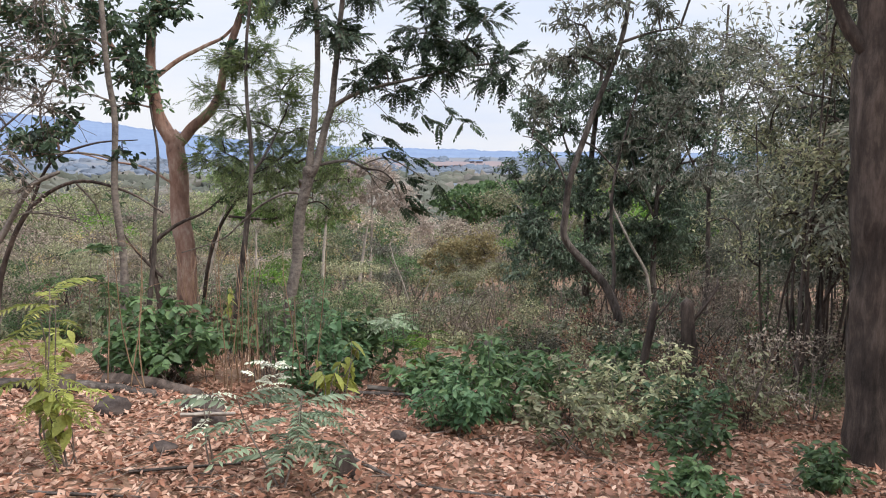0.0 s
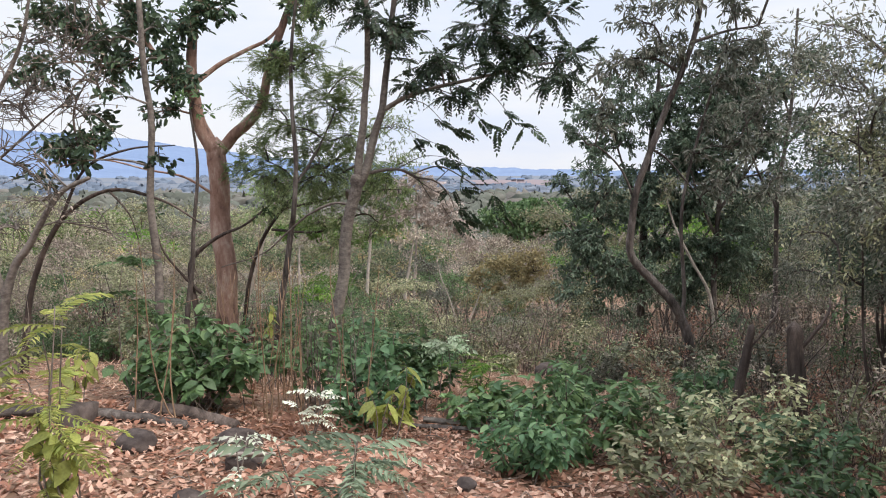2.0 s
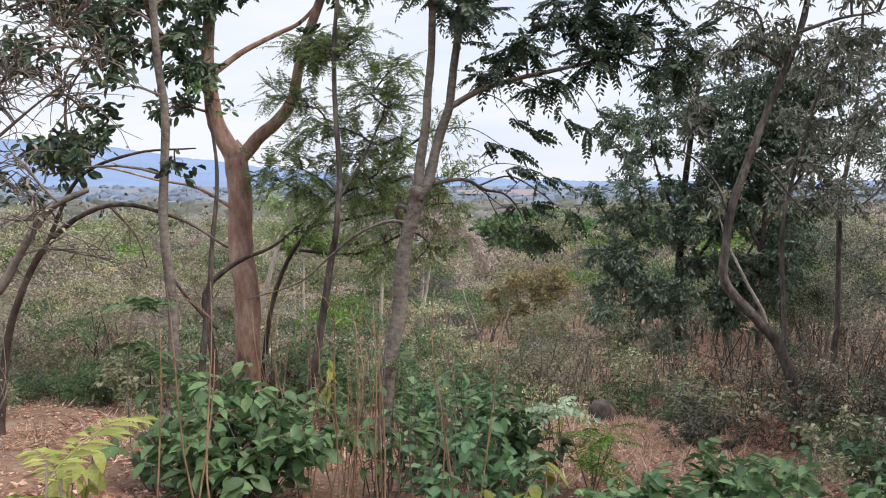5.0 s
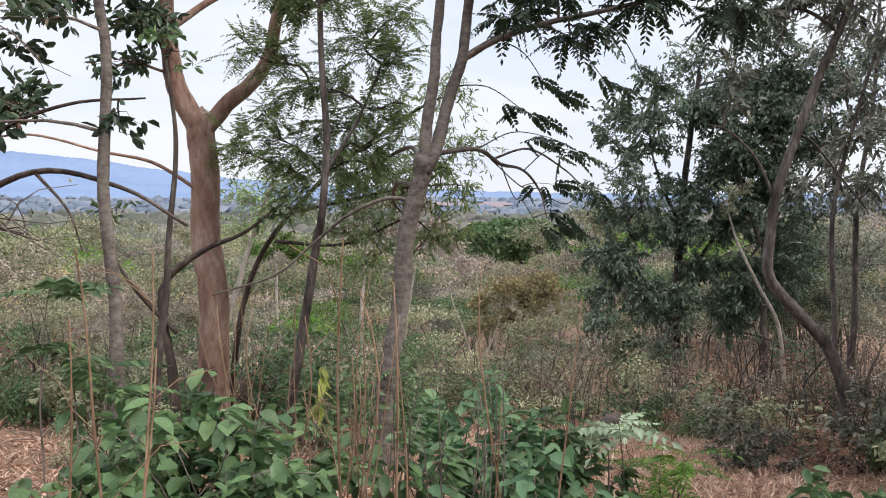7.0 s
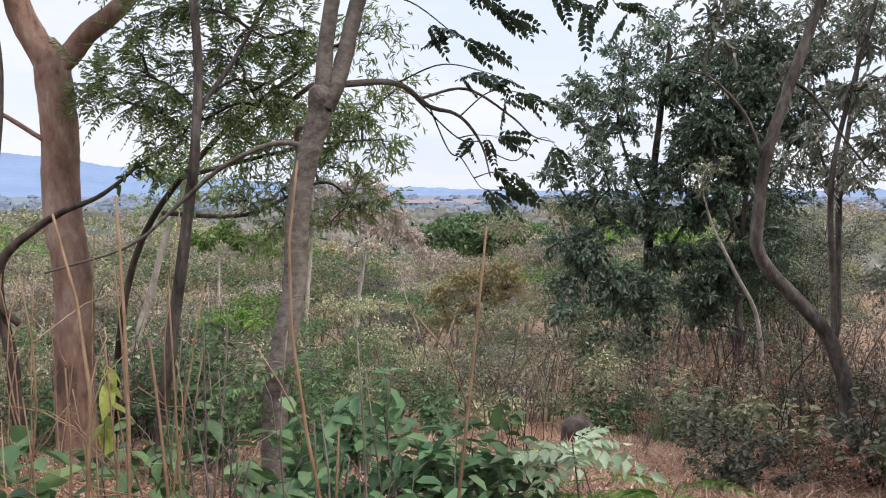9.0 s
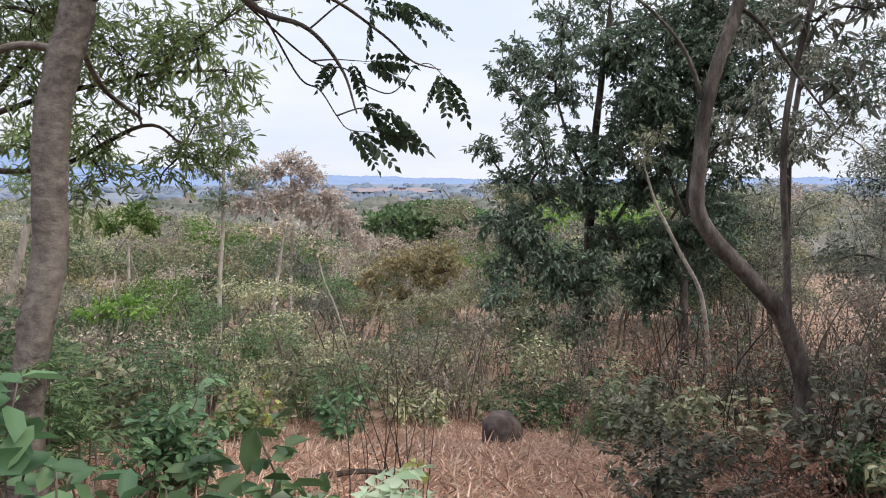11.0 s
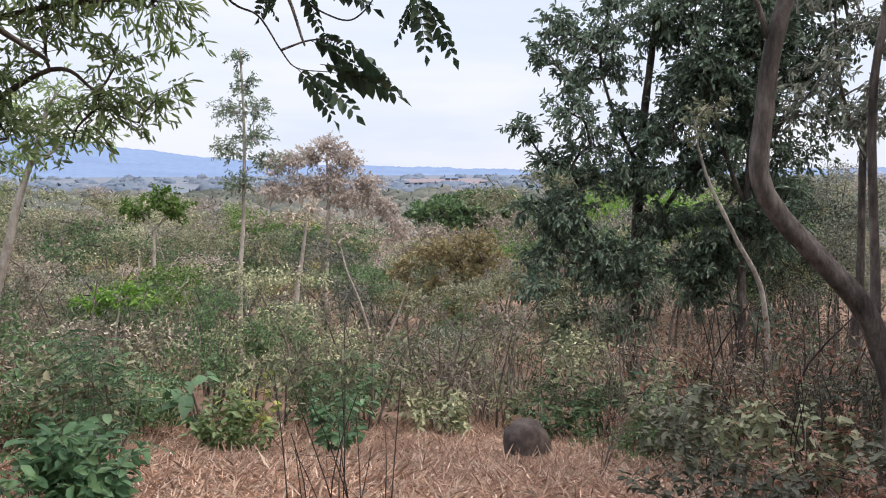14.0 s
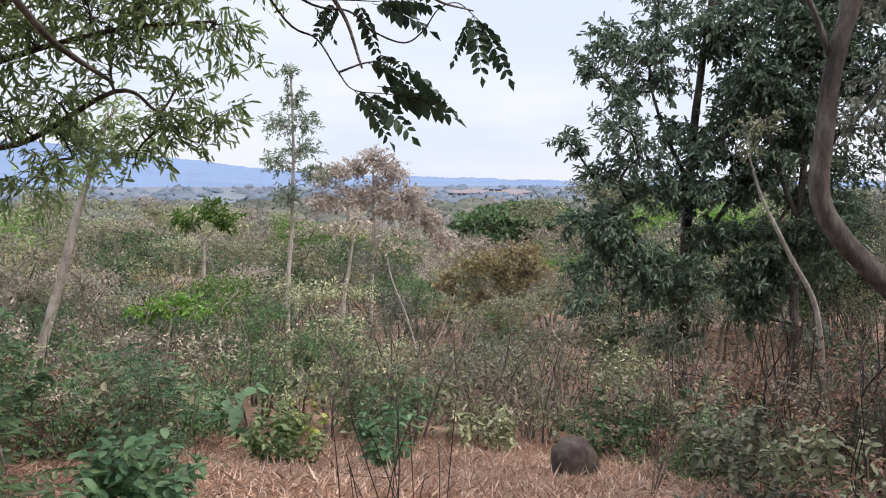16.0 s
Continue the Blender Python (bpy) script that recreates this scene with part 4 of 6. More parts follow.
tree("dark_limbed_tree", "thin tree with long dark bare limbs", on_ground(-6.2, 10.8), [
    (rise([(-6.2, 10.8, -1.0), (-6.05, 10.8, 0.0), (-5.6, 10.7, 0.8), (-4.9, 10.6, 1.2), (-4.2, 10.5, 1.08), (-3.7, 10.5, 0.8)]), 0.05, 0.01),
    ([(-5.6, 10.7, 0.8), (-5.2, 10.6, 1.45), (-4.6, 10.5, 1.7), (-4.0, 10.5, 1.75)], 0.025, 0.007),
    ([(-4.9, 10.6, 1.2), (-4.6, 10.5, 0.9), (-4.5, 10.5, 0.6)], 0.015, 0.005),
    ([(-5.2, 10.6, 1.45), (-5.3, 10.6, 2.2), (-4.9, 10.6, 2.8)], 0.02, 0.006),
], "bark_dark", "green_dark", [(-5.4, 10.6, 1.75, 0.3), (-5.0, 10.6, 2.1, 0.25), (-5.6, 10.7, 2.5, 0.35), (-4.8, 10.6, 3.0, 0.3), (-4.2, 10.5, 1.5, 0.22), (-5.9, 10.7, 1.3, 0.3)], 291, twigs=8, per=6, size=0.12, ratio=0.42, branch_r=0.012, twig_r=0.005)

# pale leaning poles and thin trees of the right wood
def pole(name, label, pts, r0, r1, bark, leaf, clumps, seed, **kw):
    return tree(name, label, on_ground(pts[0][0], pts[0][1]), [(rise(pts), r0, r1)], bark, leaf, clumps, seed, **kw)


pole("leaning_pole_tree", "thin pale trunk leaning across the thicket", [(5.9, 22, -3.4), (5.73, 22, -1.89), (5.23, 22, -0.95), (4.8, 22, -0.14), (4.62, 22, 0.4)], 0.055, 0.02, "bark_pale", "olive", [(4.5, 22, 0.9, 0.5), (4.8, 22, 1.2, 0.4)], 21, twigs=14, per=8, size=0.12)
pole("thin_grey_tree", "thin straight grey trunk with pale patches", [(-4.25, 10.5, -0.47), (-4.27, 10.5, -0.07), (-4.29, 10.5, 0.58), (-4.32, 10.5, 1.22), (-4.30, 10.5, 2.06), (-4.33, 10.5, 2.6), (-4.4, 10.5, 3.6), (-4.5, 10.5, 4.4)], 0.06, 0.03, "bark_grey", "green_dark",
     [(-4.9, 10.5, 2.9, 0.35), (-4.2, 10.6, 3.2, 0.35), (-4.7, 10.4, 2.3, 0.25), (-5.0, 10.5, 3.5, 0.4), (-3.9, 10.5, 2.75, 0.22), (-4.4, 10.5, 4.4, 0.6), (-5.3, 10.5, 1.6, 0.3)], 22, twigs=8, per=7, size=0.13, ratio=0.45)
pole("sapling", "slim brown sapling beside the orange trunk", [(-4.49, 12.0, -0.57), (-4.39, 12.0, 0.19), (-4.34, 12.0, 0.73), (-4.29, 12.0, 1.52), (-4.35, 12.0, 2.3)], 0.045, 0.015, "bark_brown", "green_mid", [(-4.3, 12, 2.4, 0.35)], 23, twigs=8, per=6, size=0.1)
pole("leaning_pale_tree", "pale leaning tree with a thin crown", [(-6.4, 19.96, -2.9), (-6.02, 19.96, -1.55), (-5.70, 19.96, -0.57), (-5.43, 19.96, 0.22), (-5.19, 19.96, 0.98)], 0.095, 0.03, "bark_pale", "green_light",
     [(-5.35, 19.9, 0.76, 0.65), (-4.97, 19.9, 1.2, 0.65), (-5.74, 19.9, 0.98, 0.6), (-5.19, 19.9, 0.35, 0.5), (-5.9, 19.9, 0.27, 0.5), (-4.64, 19.9, 0.6, 0.5)], 24, twigs=22, per=12, size=0.1, ratio=0.3)
pole("wispy_tree", "tall wispy tree with tiered grey-green foliage", [(-3.98, 26, -4.4), (-3.95, 26, -2.0), (-3.87, 26, -0.76), (-3.78, 26, 1.07), (-3.85, 26, 2.7)], 0.07, 0.02, "bark_pale", "green_grey",
     [(-3.88, 26, 2.51, 0.36), (-3.77, 26, 1.95, 0.45), (-4.1, 26, 1.4, 0.5), (-3.45, 26, 1.45, 0.45), (-3.6, 26, 0.83, 0.52), (-4.2, 26, 0.59, 0.5), (-3.3, 26, 0.34, 0.45), (-3.93, 26, -0.14, 0.55)], 25, twigs=34, per=12, size=0.085, ratio=0.3, branch_r=0.015, twig_r=0.006)
pole("forked_pale_stem", "pale bare forked stem in the thicket", [(-2.85, 26, -4.3), (-2.76, 26, -2.49), (-2.59, 26, -1.62), (-2.5, 26, -0.9)], 0.08, 0.025, "bark_pale", "drab", [(-2.4, 26, -0.6, 0.5), (-2.9, 26, -0.9, 0.4)], 26, twigs=14, per=6, size=0.12)
pole("thin_curved_stem", "thin pale curved stem standing in the thicket", [(-0.9, 24, -4.1), (-0.98, 24, -3.27), (-1.22, 24, -2.39), (-1.49, 24, -1.73), (-1.6, 24, -1.2)], 0.035, 0.012, "bark_pale", "drab", [(-1.6, 24, -1.1, 0.4)], 27, twigs=8, per=4, size=0.1)
pole("thin_curved_stem", "thin pale curved stem standing in the thicket", [(-0.85, 24.1, -4.1), (-0.72, 24.1, -3.2), (-0.5, 24.1, -2.6), (-0.3, 24.1, -2.0)], 0.03, 0.012, "bark_pale", "drab", [], 28)
# leaning bare tree at the start of the path
rng = np.random.default_rng(290)
BARE_CLUMPS = [(rng.uniform(-6.5, -4.3), rng.uniform(8.8, 9.6), rng.uniform(0.4, 3.7), rng.uniform(0.35, 0.65)) for _ in range(42)]
bare = tree("bare_tree", "bare leaning tree with a haze of fine grey twigs", on_ground(-5.4, 9.0), [
    (rise([(-5.35, 9.0, -0.2), (-5.2, 9.0, 0.39), (-5.03, 9.0, 0.65), (-4.67, 9.0, 1.18), (-4.34, 9.0, 1.37)]), 0.06, 0.02),
    ([(-5.3, 9.0, 0.1), (-5.6, 9.1, 1.0), (-5.5, 9.2, 2.0), (-5.1, 9.2, 2.8), (-4.9, 9.2, 3.6)], 0.04, 0.012),
    ([(-5.55, 9.1, 1.4), (-5.0, 9.2, 1.9), (-4.6, 9.2, 2.2)], 0.018, 0.006),
    ([(-5.4, 9.1, 0.6), (-5.9, 9.2, 1.6), (-6.1, 9.2, 2.6), (-5.9, 9.2, 3.4)], 0.03, 0.01),
], "bark_grey", "drab", BARE_CLUMPS, 29, twigs=13, per=1, size=0.05, twig_r=0.010, branch_r=0.012)
tagged(bare)

# rough dark trunk beside the start
tree("dark_trunk_tree", "big rough dark-barked tree beside the path", on_ground(3.38, 6.0), [
    (rise([(3.38, 6.0, -0.74), (3.32, 6.0, 0.2), (3.27, 6.0, 1.04), (3.22, 6.0, 1.9), (3.2, 6.0, 2.6), (3.1, 6.0, 3.6)]), 0.19, 0.13),
    ([(3.22, 6.0, 2.2), (3.0, 6.05, 2.55), (2.8, 6.1, 3.1)], 0.06, 0.03),
# clumps above 4.5 m are unseen, added to shade the right-hand floor
], "bark_dark", "green_dark", [(3.2, 6.2, 3.6, 0.6), (2.7, 6.3, 3.4, 0.45), (3.8, 6.2, 3.2, 0.6), (2.9, 6.3, 4.1, 0.6), (4.4, 5.8, 4.6, 0.9), (5.2, 6.6, 5.2, 1.0), (4.2, 4.6, 5.0, 0.9), (3.4, 7.2, 5.4, 0.9), (5.8, 5.2, 5.6, 1.0), (6.4, 6.4, 5.0, 0.9), (4.8, 7.8, 5.0, 0.9), (3.0, 5.4, 5.8, 0.9), (4.6, 6.2, 6.2, 1.0), (5.6, 7.4, 6.2, 0.9)], 30, twigs=26, per=14, size=0.12, sides=14, bark_rough=0.12)


# ---------------------------------------------------------------- woods and thicket
PATH = [(METRES * r[1], METRES * r[2]) for r in ROWS]


def clear_of_path(x, y, d):
    return all((x - a) ** 2 + (y - b) ** 2 > d * d for a, b in PATH)


def wood_template(name, label, seed, h, spread, nstem, bark, leaf, clumps_n, low=0.15, lean=0.3, r=0.04, **kw):
    """A small tree of several stems at the origin; copied through the wood."""
    rng = np.random.default_rng(seed)
    limbs, cl = [], []
    for s in range(nstem):
        a = rng.uniform(0, 6.28)
        d = np.array([math.cos(a), math.sin(a), 0]) * spread * rng.uniform(0.15, 0.5) * (nstem > 1)
        top = h * rng.uniform(0.65, 0.9)
        pts = [d * 0.2 + [0, 0, -0.1]]
        for k in (0.3, 0.6, 1.0):
            pts.append(d * (0.2 + 0.8 * k) + rng.normal(0, lean * 0.25 * h, 3) * [k, k, 0] + [0, 0, top * k])
        limbs.append((pts, r * rng.uniform(0.7, 1.2), r * 0.3))
    for _ in range(clumps_n):
        p = limbs[rng.integers(nstem)][0]
        k = rng.uniform(low, 1.0)
        c = np.array([np.interp(k, [0, 0.3, 0.6, 1], [q[i] for q in p]) for i in range(3)])
        c = c + np.append(rng.normal(0, spread * 0.33, 2), rng.uniform(-0.02, 0.14) * h)
        cl.append((*c, rng.uniform(0.5, 1.0) * spread * 0.36))
    return tree(name, label, (0, 0, 0), limbs, bark, leaf, cl, seed, sides=6, **kw)


def scatter(template, places, group):
    """Copies at (x, y, turn, size); the first place takes the template itself."""
    for k, (x, y, a, s) in enumerate(places):
        m = pose(x, y, gz(x, y) - 0.03, 0, 0, a)
        ob = template if k == 0 else copy_thing(template, m)
        ob.matrix_basis = m @ Matrix.Diagonal((s, s, s, 1))
        tagged(ob, group=group)


def sight(az):
    """How high the wood's top stands over the eye at the walk's end, in degrees."""
    return np.interp(az, [-60, -30, -16, -9, -5, -3, 0, 6, 7.5, 10, 14, 40], [4, 1.2, -0.6, -0.2, -0.5, -2.2, -3.2, -3.0, -0.5, 5, 9, 13])


TEMPLATES = [
    wood_template("thicket_tree", "small drab tree of the dry thicket, thinly leaved", 101, 3.2, 2.4, 3, "twig", "drab", 12, low=0.4, twigs=17, per=15, size=0.085, ratio=0.42, loose=0.7, flat=0.34, steps=3, twig_r=0.006, branch_r=0.014),
    wood_template("thicket_tree", "small olive tree of the dry thicket", 102, 3.6, 2.5, 2, "bark_grey", "olive", 13, low=0.4, twigs=19, per=16, size=0.085, ratio=0.42, loose=0.7, flat=0.34, steps=3, twig_r=0.006, branch_r=0.016),
    wood_template("thicket_tree", "nearly bare grey tree with pale stems", 103, 3.4, 2.2, 4, "bark_pale", "pinkish", 12, low=0.35, twigs=28, per=5, size=0.06, ratio=0.4, loose=0.7, flat=0.34, steps=3, twig_r=0.007, branch_r=0.014, r=0.035),
    wood_template("thicket_tree", "mid green small tree in the dry thicket", 104, 3.4, 2.4, 2, "bark_brown", "green_mid", 12, low=0.45, twigs=19, per=16, size=0.085, ratio=0.42, loose=0.7, flat=0.34, steps=3, twig_r=0.006, branch_r=0.016),
    wood_template("thicket_tree", "faded pinkish crown of a half-bare tree", 105, 3.8, 3.0, 3, "twig", "pinkish", 14, low=0.4, twigs=19, per=13, size=0.08, ratio=0.4, loose=0.7, flat=0.34, steps=3, twig_r=0.007, branch_r=0.016),
    wood_template("thicket_tree", "ochre-leaved small tree in the thicket", 106, 3.2, 2.7, 3, "twig", "ochre", 11, low=0.45, twigs=19, per=15, size=0.085, ratio=0.42, loose=0.7, flat=0.34, steps=3, twig_r=0.006, branch_r=0.014),
    wood_template("thicket_tree", "bright green sapling crown above the thicket", 107, 3.4, 2.4, 2, "bark_pale", "green_bright", 6, low=0.8, twigs=19, per=15, size=0.105, ratio=0.42, loose=0.7, flat=0.34, steps=3),
    wood_template("thicket_tree", "grey-olive tree with drooping narrow leaves", 108, 4.2, 2.7, 2, "bark_brown", "grey_olive", 14, low=0.35, twigs=17, per=16, size=0.1, ratio=0.3, hang=0.6, loose=0.7, flat=0.34, steps=3),
]
DARK = [
    wood_template("wood_tree", "slender dark tree of the shaded wood", 111, 5.5, 1.9, 1, "bark_brown", "grey_olive", 13, low=0.3, r=0.028, lean=0.12, twigs=15, per=24, size=0.075, ratio=0.32, hang=0.6, loose=1.0, steps=3),
    wood_template("wood_tree", "thin-stemmed brown tree of the shaded wood", 112, 4.5, 1.6, 4, "bark_dark", "olive", 11, low=0.25, r=0.024, twigs=10, per=16, size=0.065, loose=1.0, steps=3),
    wood_template("wood_tree", "dark green tree of the shaded wood", 113, 5.0, 2.0, 2, "bark_dark", "green_dark", 14, low=0.3, r=0.028, lean=0.12, twigs=15, per=24, size=0.08, ratio=0.36, loose=1.0, steps=3),
]
SHRUBS = [
    wood_template("undergrowth_shrub", "tangled brown shrub of thin bare stems", 121, 1.4, 1.0, 8, "twig", "drab", 8, low=0.2, joined=True, r=0.012, twigs=9, per=9, size=0.05, loose=1.0, steps=3, twig_r=0.005, branch_r=0.006),
    wood_template("undergrowth_shrub", "low olive shrub with small leaves", 122, 1.2, 1.0, 6, "twig", "olive", 9, low=0.15, joined=True, r=0.012, twigs=10, per=16, size=0.055, loose=1.0, steps=3, twig_r=0.004, branch_r=0.006),
    wood_template("undergrowth_shrub", "low mid-green shrub with small leaves", 123, 1.1, 1.0, 6, "twig", "green_mid", 9, low=0.15, joined=True, r=0.011, twigs=10, per=16, size=0.065, loose=1.0, steps=3, twig_r=0.004, branch_r=0.006),
    wood_template("undergrowth_shrub", "withered rust-brown shrub of thin stems", 124, 1.2, 1.0, 8, "bark_dark", "rust", 8, low=0.2, joined=True, r=0.011, twigs=9, per=9, size=0.05, loose=1.0, steps=3, twig_r=0.005, branch_r=0.006),
    # olive shrub again, its leaves coloured darker as if shaded
    wood_template("undergrowth_shrub", "olive shrub of thin dark stems, shade painted into its leaves", 125, 1.2, 1.0, 7, "bark_dark", "olive_shade", 9, low=0.15, joined=True, r=0.011, twigs=10, per=15, size=0.05, loose=1.0, steps=3, twig_r=0.004, branch_r=0.006),
]


def plant_wood():
    rng = np.random.default_rng(77)
    spots = {k: [] for k in range(len(TEMPLATES))}
    dark = {k: [] for k in range(len(DARK))}
    low = {k: [] for k in range(len(SHRUBS))}
    heights = [3.2, 3.6, 3.4, 3.4, 3.8, 3.2, 3.4, 4.2]
    # thicket on the slope below, tops kept under the far view
    tries = 0
    while sum(map(len, spots.values())) < 215 and tries < 12000:
        tries += 1
        y = 20 + 92 * rng.uniform(0, 1) ** 1.45
        x = rng.uniform(-0.62, 0.42) * (y + 2)
        dist, az = math.hypot(x + 0.1, y - 8.9), math.degrees(math.atan2(x + 0.1, y - 8.9))
        if (az > 15 or 5.5 < az and dist > 8) and y < 31:
            continue
        if y < 28 and any(abs(az - c) < w for c, w in ((-12.6, 1.3), (-8.8, 1.0), (-3.6, 1.4), (-25.5, 2.2), (12.8, 1.0))):
            continue
        top = 0.24 + dist * math.tan(radians(float(sight(az)) + rng.uniform(-2.2, 0.0) - (4.6 * math.exp(-(dist - 11) / 10) if az < 9 else 0)))
        h = top - gz(x, y)
        if h < 0.8:
            continue
        k = int(rng.choice(len(TEMPLATES), p=[0.07, 0.29, 0.08, 0.27, 0.08, 0.05, 0.05, 0.11]))
        s = min(h, 5.5 if y < 45 else 9) / heights[k]
        if s < 0.25:
            continue
        spots[k].append((x, y, rng.uniform(0, 360), s * rng.uniform(0.9, 1.0)))
    # the wood on the left beyond the orange tree
    for _ in range(44):
        x, y = rng.uniform(-14, -4.6), rng.uniform(14.2, 24)
        if x > -0.32 * y + 0.9 or (y < 20 and math.hypot(x + 5.6, y - 18.5) < 1.8):
            continue
        k = int(rng.choice([0, 1, 3, 3, 1, 2]))
        spots[k].append((x, y, rng.uniform(0, 360), rng.uniform(0.5, 0.85)))
    # the shaded wood on the right
    n = 0
    while n < 74:
        y = rng.uniform(9.0, 36)
        x = rng.uniform(3.0, 5 + 0.62 * y)
        if math.degrees(math.atan2(x + 0.1, y - 8.9)) < (13 if y < 25 else 9):
            continue
        if math.hypot(x - 3.6, y - 15) < 1.0 or x < 0.34 * min(y, 22) + 0.6:
            continue
        k = int(rng.integers(len(DARK)))
        dark[k].append((x, y, rng.uniform(0, 360), rng.uniform(0.9, 1.6)))
        n += 1
    # more of it beside and behind the start, mostly out of view, added to cast shade
    for x, y, s in ((5.2, 7.0, 1.5), (4.6, 3.6, 1.5), (5.0, 0.6, 1.6), (6.6, 5.2, 1.7), (6.8, 2.2, 1.7), (4.4, -2.4, 1.5), (7.6, 8.4, 1.6), (2.2, -5.5, 1.5), (-2.5, -6.0, 1.5), (-6.5, -2.5, 1.4), (4.3, 9.4, 1.2), (4.9, 11.0, 1.2), (5.6, 8.8, 1.4), (7.0, 10.5, 1.7), (8.6, 12.0, 1.8), (10.4, 14.5, 1.8), (6.3, 11.6, 1.5), (6.9, 14.4, 1.4)):
        dark[int(rng.choice([0, 2]))].append((x, y, rng.uniform(0, 360), s))
    # undergrowth
    n = 0
    while n < 260:
        y = 6.8 + 26 * rng.uniform() ** 1.1
        x = (rng.uniform(-0.6, 0.68) if n % 5 < 3 else rng.uniform(0.12, 0.68)) * (y + 3)
        if not clear_of_path(x, y, 1.5):
            continue
        if -3.4 < x < 1.7 and y < 19.5:
            continue
        if y < 11 and -5.5 < x < 1.9:
            continue
        shade = x > 0.2 * y - 1
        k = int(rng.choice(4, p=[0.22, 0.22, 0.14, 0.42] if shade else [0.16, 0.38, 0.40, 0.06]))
        low[k].append((x, y, rng.uniform(0, 360), rng.uniform(0.5, 1.25) * (0.75 if y < 14 else 1.0 if y < 18 else 1.6)))
        n += 1
    # green brush between the big trunks and the thicket
    n = 0
    while n < 70:
        y = rng.uniform(14.2, 22)
        x = rng.uniform(-0.5 * y, -3.0 - 0.1 * (y - 14))
        k = int(rng.choice(4, p=[0.2, 0.32, 0.42, 0.06]))
        low[k].append((x, y, rng.uniform(0, 360), rng.uniform(0.8, 1.5)))
        n += 1
    # brown tangle at the foot of the shaded wood
    for _ in range(46):
        y = rng.uniform(10.2, 20)
        x = rng.uniform(2.5 if y < 17 else 2.0, 0.5 * y)
        # rust shrubs, and olive ones with shade in their leaf colour
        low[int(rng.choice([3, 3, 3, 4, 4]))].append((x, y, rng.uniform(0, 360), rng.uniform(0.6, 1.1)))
    # brush under and between the thicket trees, and under the shaded wood
    for k in range(190):
        if k % 3 < 2:
            y = rng.uniform(19.8, 34)
            x = rng.uniform(-0.5, 0.16) * y
            kind = int(rng.choice(4, p=[0.22, 0.4, 0.33, 0.05]))
        else:
            y = rng.uniform(16.5, 31)
            x = rng.uniform(0.16, 0.58) * y + 0.6
            kind = int(rng.choice(4, p=[0.2, 0.22, 0.13, 0.45]))
        low[kind].append((x, y, rng.uniform(0, 360), rng.uniform(1.2, 2.1)))
    # the nearest shrubs are things; those further off are one mass of brush
    every = sorted(((p[1], k, p) for k, v in low.items() for p in v), key=lambda q: q[0])
    low = {k: [p for _, q, p in every[:285] if q == k] for k in low}
    wood, leaves, dusky = Buf(), Buf(), Buf()
    for _, k, (x, y, _, size) in every[285:]:
        c, h, w = on_ground(x, y), 1.25 * size, 0.6 * size
        for _ in range(5):
            branch_to(wood, rng, c + rng.normal(0, 0.12, 3) * [1, 1, 0], c + [rng.normal(0, w * 0.6), rng.normal(0, w * 0.6), h * rng.uniform(0.6, 1.0)], 0.013, 0.004, sides=3, n=5)
        n = (90, 170, 190, 90, 120)[k]
        d = unit(rng.standard_normal((n, 3))) * rng.uniform(0.4, 1.05, (n, 1)) * [w, w, h * 0.45]
        L = 0.075 * rng.uniform(0.6, 1.3, n)
        # brush on the right gets leaves with the wood's shade painted in
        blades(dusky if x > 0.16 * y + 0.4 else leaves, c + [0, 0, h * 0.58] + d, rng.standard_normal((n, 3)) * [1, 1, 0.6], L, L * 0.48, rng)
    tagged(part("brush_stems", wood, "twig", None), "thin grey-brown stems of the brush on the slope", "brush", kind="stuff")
    tagged(part("shaded_brush_leaves", dusky, "brush_shade", None), "olive and brown brush leaves under the wood, painted darker for shade", "brush", kind="stuff")
    tagged(part("brush_leaves", leaves, "brush", None), "mixed olive, green and dry brown leaves of the brush", "brush", kind="stuff")
    for t, s in ((TEMPLATES, spots), (DARK, dark), (SHRUBS, low)):
        for k, places in s.items():
            scatter(t[k], places, {id(TEMPLATES): "trees of the dry thicket", id(DARK): "trees of the shaded wood", id(SHRUBS): "undergrowth shrubs"}[id(t)])


plant_wood()

# single crowns that stand out of the thicket
pole("pinkish_crown_tree", "tall half-bare tree with a faded pinkish crown", [(-3.6, 38, -6.4), (-3.5, 38, -3.5), (-3.4, 38, -1.0), (-3.4, 38, 0.8)], 0.10, 0.03, "bark_pale", "pale_crown",
     [(-3.42, 38, 1.0, 0.8), (-2.6, 38, 0.5, 0.8), (-4.3, 38, 0.6, 0.8), (-1.9, 38, -0.3, 0.8), (-5.2, 38, 0.4, 0.8), (-3.3, 38, -0.2, 1.0), (-2.4, 38, -1.0, 1.0), (-4.4, 38, -0.6, 1.0), (-1.3, 38, -1.4, 0.8), (-5.6, 38, -0.6, 0.8), (-0.7, 38, -2.2, 0.7)], 261, twigs=56, per=14, size=0.15, ratio=0.35, branch_r=0.03)
